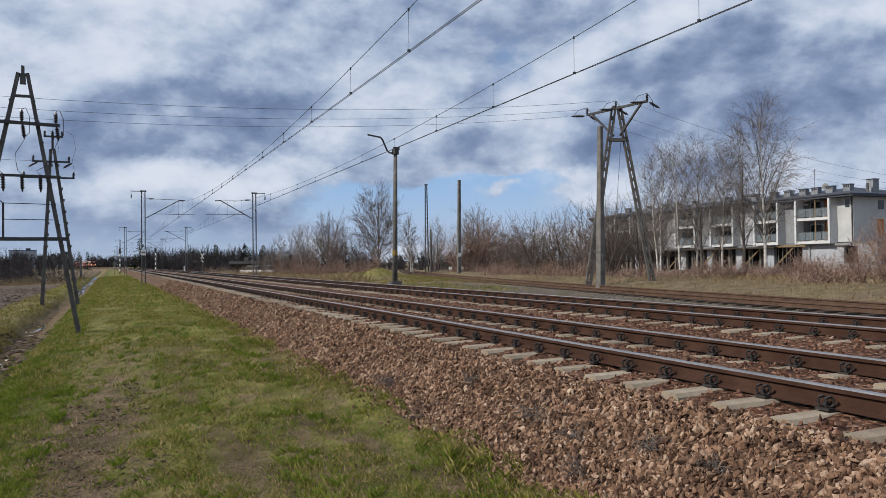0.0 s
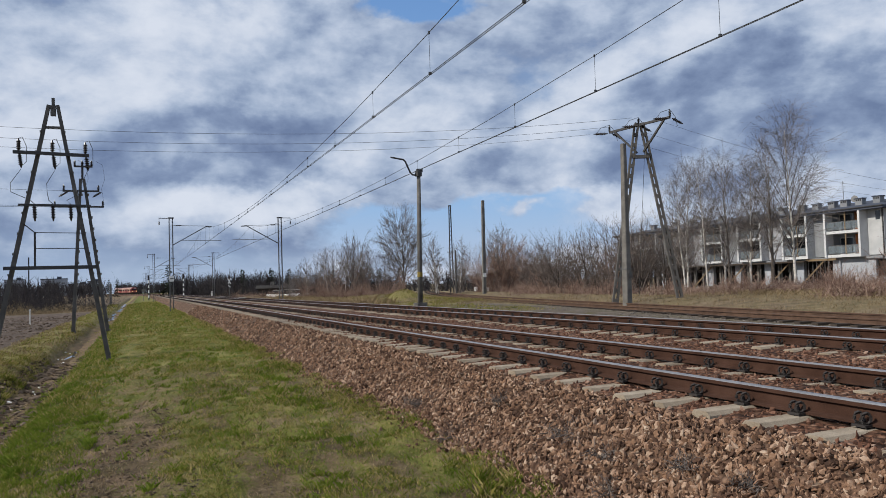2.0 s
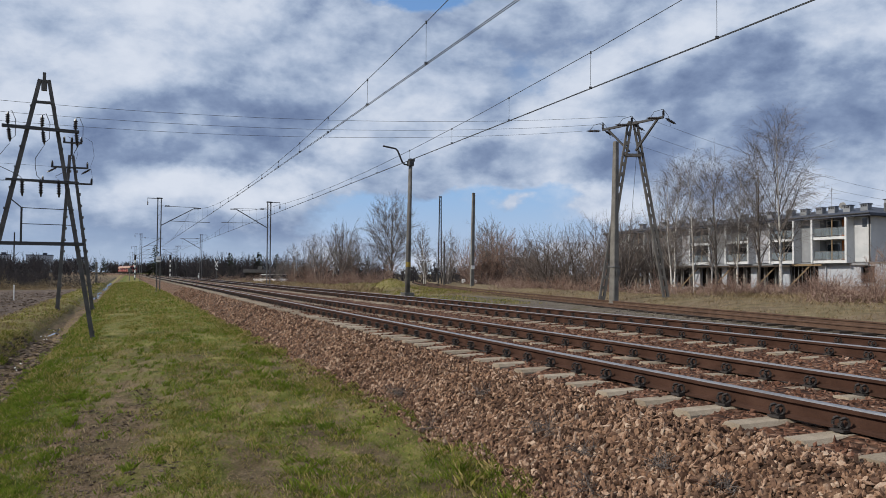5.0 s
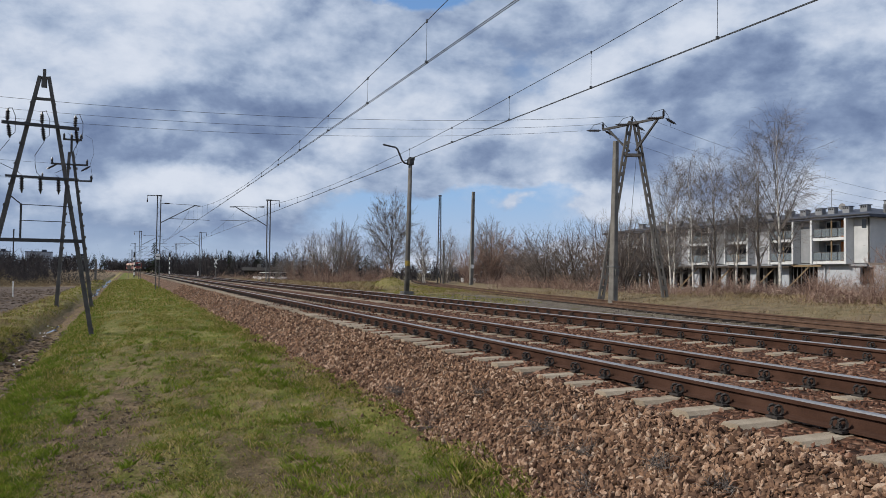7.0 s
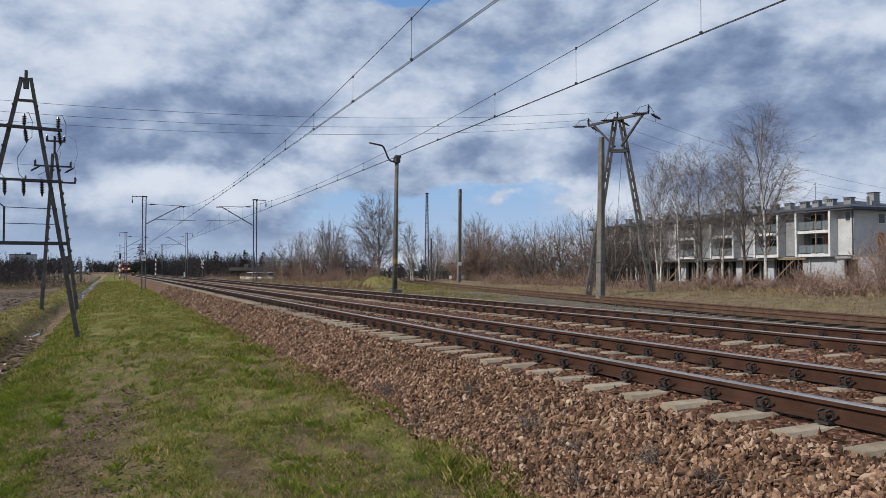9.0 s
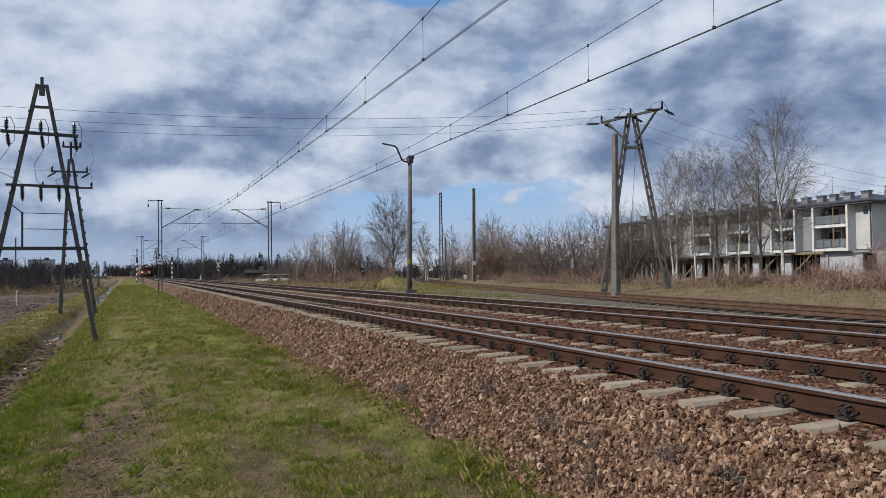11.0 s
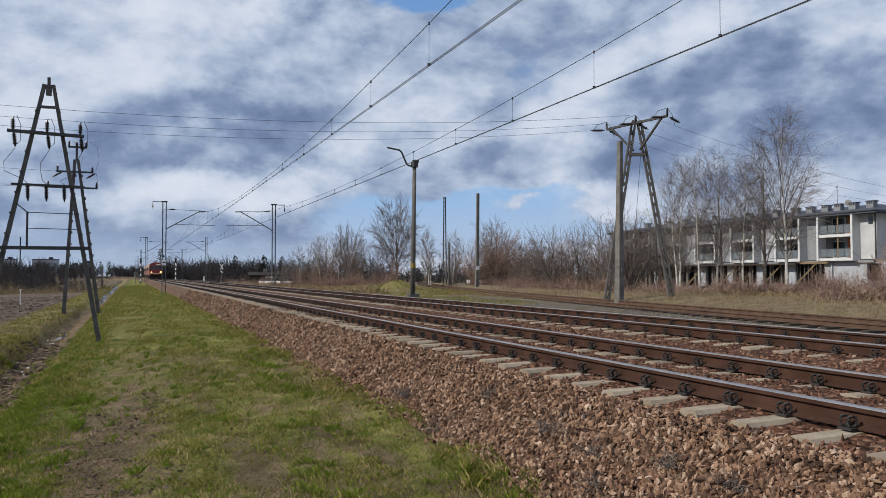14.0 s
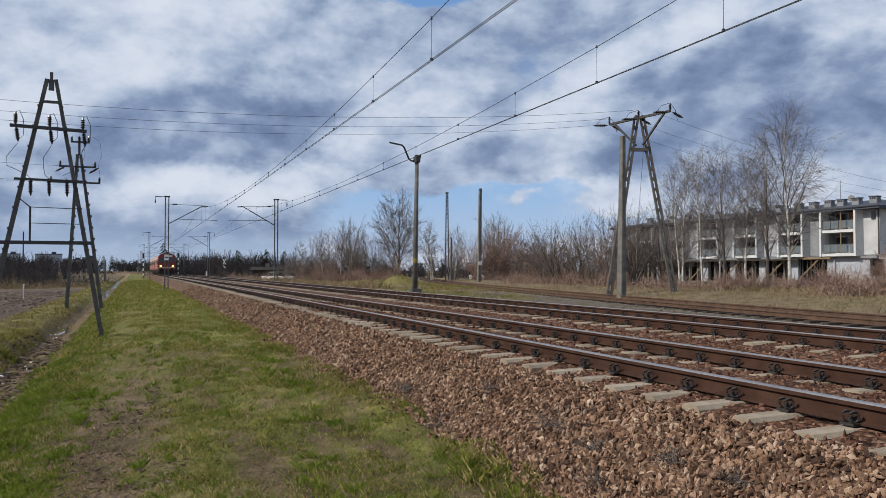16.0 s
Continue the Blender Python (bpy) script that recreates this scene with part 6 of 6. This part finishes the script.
def blades(name, label, mat, areas, seed, keep, tuft=0, lie=1.0):
    """Bent blades of grass. areas: (x0, x1, y0, y1, per square metre, height, width)."""
    rng = np.random.default_rng(seed)
    v, f = [], []
    for x0, x1, y0, y1, dens, high, wide in areas:
        n = int((x1 - x0) * (y1 - y0) * dens)
        xs, ys, rs = rng.uniform(x0, x1, n), rng.uniform(y0, y1, n), rng.random((n, 5))
        if tuft:   # gather the blades in small tufts
            xs = np.repeat(xs[:n // tuft], tuft) + rng.normal(0, 0.03, n // tuft * tuft)
            ys = np.repeat(ys[:n // tuft], tuft) + rng.normal(0, 0.03, n // tuft * tuft)
        for x, y, r in zip(xs, ys, rs):
            tall = keep(x, y)
            if r[0] > tall:
                continue
            z = ground_z(x + shift(y), y) - 0.01
            a = r[1] * 6.283
            h = high * (0.45 + 0.9 * r[2]) * (0.5 + 0.6 * min(tall, 1.4))
            b = h * (0.2 + 0.9 * r[3]) * lie
            ca, sa = math.cos(a), math.sin(a)
            w = wide * (0.7 + 0.6 * r[4])
            k = len(v)
            xx = x + shift(y)
            v += [(xx - sa * w, y + ca * w, z), (xx + sa * w, y - ca * w, z), (xx + ca * b * 0.4 + sa * w * 0.6, y + sa * b * 0.4 - ca * w * 0.6, z + h * 0.65), (xx + ca * b, y + sa * b, z + h)]
            f += [(k, k + 1, k + 2), (k, k + 2, k + 3)]
    me = bpy.data.meshes.new(name)
    me.from_pydata(v, [], f)
    me.materials.append(mat)
    me.update()
    tagged(part(name, me, None), label, "grass", kind="stuff")


def turf(x, y):
    n1 = noise.noise(Vector((x * 1.3, y * 0.45, 4.0)))
    n2 = noise.noise(Vector((x * 3.7, y * 2.4, 9.0)))
    d = 0.5 + 1.0 * n1 + 0.9 * n2
    d -= 0.75 * math.exp(-((x + 0.25 - 0.02 * (y - 5)) / 0.45) ** 2) * (1.0 - smooth(10, 24, y))
    if -3.1 < x < -2.0:
        d -= 0.7
    if x > 2.6:
        d += 0.5
    if x > 3.0:
        d -= (x - 3.0) * 3
    if -1.9 < x < -0.8:
        d += 0.45
    return max(0.03, d)


def scruff(x, y):
    d = 0.6 + 0.8 * noise.noise(Vector((x * 1.1, y * 0.7, 14.0)))
    return max(0.02, d)


blades("turf_grass", "short patchy green grass on the verge", M["grass"],
       [(-4.2, 3.3, 2.2, 8, 2600, 0.040, 0.0028), (-4.6, 3.3, 8, 16, 1050, 0.050, 0.0045), (-4.8, 3.2, 16, 36, 400, 0.07, 0.009), (-4.8, 3.1, 36, 80, 130, 0.09, 0.020), (-4.8, 2.8, 80, 150, 26, 0.12, 0.05)], 61, turf)
def young(x, y):
    return max(0.0, 0.5 + 0.9 * noise.noise(Vector((x * 1.6, y * 0.6, 24.0))) + 0.5 * noise.noise(Vector((x * 4.1, y * 3.0, 3.0))))


blades("fresh_grass", "fresh bright green grass along the ditch edge", M["fresh"],
       [(-2.05, -0.7, 2.2, 9, 3400, 0.060, 0.0030), (-2.1, -0.7, 9, 20, 1200, 0.070, 0.005), (-2.1, -0.8, 20, 60, 200, 0.09, 0.011), (-1.8, 2.9, 40, 140, 22, 0.10, 0.03), (0.6, 3.1, 3, 12, 420, 0.055, 0.0036), (0.6, 3.1, 12, 40, 120, 0.07, 0.008)], 65, young)
blades("grass_tufts", "small raised tufts of fresh grass", M["fresh"],
       [(-2.2, -0.6, 2.4, 14, 1900, 0.075, 0.0032), (-4.5, 3.2, 2.4, 10, 520, 0.065, 0.0032), (-4.5, 3.2, 10, 24, 200, 0.085, 0.0055)], 66, young, 26)
blades("yellow_tufts", "small tufts of yellowing grass", M["grass"],
       [(-4.8, -2.9, 6, 30, 900, 0.12, 0.006), (0.4, 3.3, 2.4, 12, 700, 0.05, 0.0032), (2.5, 3.3, 2.4, 24, 500, 0.09, 0.0042)], 67, young, 24)
blades("verge_straw", "dry straw and dead stalks among the grass", M["straw"],
       [(-4.2, 3.3, 2.2, 9, 650, 0.04, 0.003), (-4.6, 3.3, 9, 20, 260, 0.05, 0.005), (-5.0, -3.0, 14, 60, 120, 0.10, 0.01),
        (-1.0, 1.6, 2.2, 9, 1100, 0.022, 0.003), (12.2, 16.0, 50, 92, 70, 0.40, 0.012), (18.8, 25, 14, 46, 90, 0.10, 0.006), (17, 25, 40, 80, 40, 0.12, 0.01), (25, 40, 18, 32, 60, 0.22, 0.006)], 62, scruff)
blades("bank_grass", "rough green grass between the tracks and siding", M["grass"],
       [(11.9, 13.8, 8, 30, 160, 0.07, 0.006), (12.0, 17.0, 30, 46, 100, 0.10, 0.012), (15.6, 21.0, 46, 62, 140, 0.10, 0.014), (17, 24, 45, 80, 30, 0.12, 0.016)], 63, scruff)


blades("dead_thatch", "flat brown thatch of dead grass on the path", M["straw"],
       [(-1.3, 1.8, 2.2, 9, 1400, 0.011, 0.0032), (-1.3, 1.8, 9, 18, 420, 0.014, 0.005), (-3.8, -1.8, 6, 24, 420, 0.03, 0.006)], 68, scruff, 0, 5.0)


def clods():
    """Turned earth of the field and the ditch."""
    shapes, faces = stone_shapes()
    rng = np.random.default_rng(27)
    g = Geo()
    for n, x0, x1, y0, y1, lo, hi in ((2200, -14, -4.9, 22, 80, 0.03, 0.09), (2400, -3.3, -1.9, 7, 30, 0.015, 0.07), (3800, -0.85, 0.45, 2.6, 13, 0.006, 0.02), (1500, 0.4, 1.9, 2.6, 9, 0.005, 0.014)):
        for i in range(n):
            x, y = rng.uniform(x0, x1), rng.uniform(y0, y1)
            if hi < 0.03 and noise.noise(Vector((x * 1.7, y * 0.7, 31.0))) < -0.05:
                continue
            s = rng.uniform(lo, hi)
            w = shapes[int(rng.integers(24))] * s + np.array([x, y, ground_z(x, y) + 0.1 * s])
            k = len(g.v)
            g.v += [tuple(p) for p in w]
            for a, b, c in faces:
                g.face((k + a, k + b, k + c))
    soil = surface("turned_soil", tones((0.05, 0.036, 0.027), (0.10, 0.075, 0.056), (0.165, 0.126, 0.097)), 3, 40, 0.95, 0.4, 0.02, random_tone=0.4, island=True)
    tagged(part("earth_clods", g, soil), "dark turned earth clods in field and ditch", "soil", kind="stuff")


clods()


def dead_weeds():
    """Grey wiry weed tufts on the ballast."""
    grey = surface("dead_weed", tones((0.07, 0.06, 0.055), (0.15, 0.13, 0.12)), 3, 20, 0.9, 0.0, random_tone=0.4, island=True)
    for n, (x, y, r) in enumerate(((3.45, 6.0, 0.22), (3.4, 5.35, 0.16), (3.55, 7.6, 0.15), (3.2, 5.0, 0.15), (3.1, 7.9, 0.2), (3.5, 4.5, 0.14), (3.25, 9.5, 0.18), (3.5, 3.9, 0.12))):
        rng = random.Random(70 + n)
        g = Geo()
        for i in range(90):
            p = Vector((rng.gauss(0, r * 0.4), rng.gauss(0, r * 0.5), -0.02))
            d = Vector((rng.gauss(0, 0.9), rng.gauss(0, 0.9), 0.5)).normalized()
            g.tube(curved(rng, p, d, r * rng.uniform(0.5, 1.2), 3, 0.35, -0.1), [0.003, 0.0026, 0.002, 0.0012], 3, cap=False)
        t = thing("dead_weed", "grey wiry dead weed tuft on the ballast", "weed", pose(x, y, bed_z(x) + 0.02), "dead weeds")
        part("tuft", g, grey, t)


dead_weeds()


def ditch_water():
    wet = bpy.data.materials.new("ditch_water")
    wet.use_nodes = True
    bs = wet.node_tree.nodes["Principled BSDF"]
    bs.inputs["Base Color"].default_value = (0.05, 0.05, 0.045, 1)
    bs.inputs["Roughness"].default_value = 0.08
    for y0, y1, x, w in ((72, 86, -2.5, 0.30), (88, 101, -2.75, 0.24), (104, 128, -2.55, 0.36), (134, 180, -2.7, 0.4), (31.5, 36, -2.66, 0.07)):
        g = Geo()
        ys = steps((y0, y1, (y1 - y0) / 14))
        for i, y in enumerate(ys):
            e = w * (math.sin(math.pi * i / (len(ys) - 1)) ** 0.5) * (0.8 + 0.4 * noise.noise(Vector((y * 0.9, 3.3, 0)))) + 0.01
            c = x + shift(y) + 0.22 * noise.noise(Vector((y * 0.25, 8.1, 0)))
            g.v += [(c - e, y, -1.49), (c + e, y, -1.49)]
        for i in range(len(ys) - 1):
            g.face((2 * i, 2 * i + 1, 2 * i + 3, 2 * i + 2))
        tagged(part("water", g, wet), "still shiny water lying in the ditch", "water", kind="structure")
    rng = random.Random(9)
    litter = M["white"]
    for i in range(16):
        y = rng.choice((18.5, 20, 23, 31, 33, 35)) + rng.uniform(-0.9, 0.9)
        x = -2.7 + rng.gauss(0, 0.18)
        s = rng.uniform(0.03, 0.075)
        g = Geo().box((0, 0, 0), (s * 1.6, s, 0.02), Euler((rng.uniform(-0.4, 0.4), rng.uniform(-0.4, 0.4), 0)).to_matrix(), taper=0.6)
        t = part("litter_scrap", g, litter, at=pose(x, y, ground_z(x, y) + 0.03, 0, 0, rng.uniform(0, 180)))
        tagged(t, "pale crumpled plastic scrap in the ditch", "litter", group="litter")


ditch_water()


def motions():
    """The approaching train: each car follows the bend and then the straight."""
    for k, car in enumerate(TRAIN):
        rows = []
        for i in range(33):
            y = 496.0 - 22.1 * i * 0.5 + 10.4 + 21.6 * k
            turn = math.degrees(math.atan((shift(y - 7) - shift(y + 7)) / 14))
            rows.append((i * 0.5, pose(TRACK_A + shift(y), y, 0, 0, 0, turn)))
        walk(car, rows)


motions()
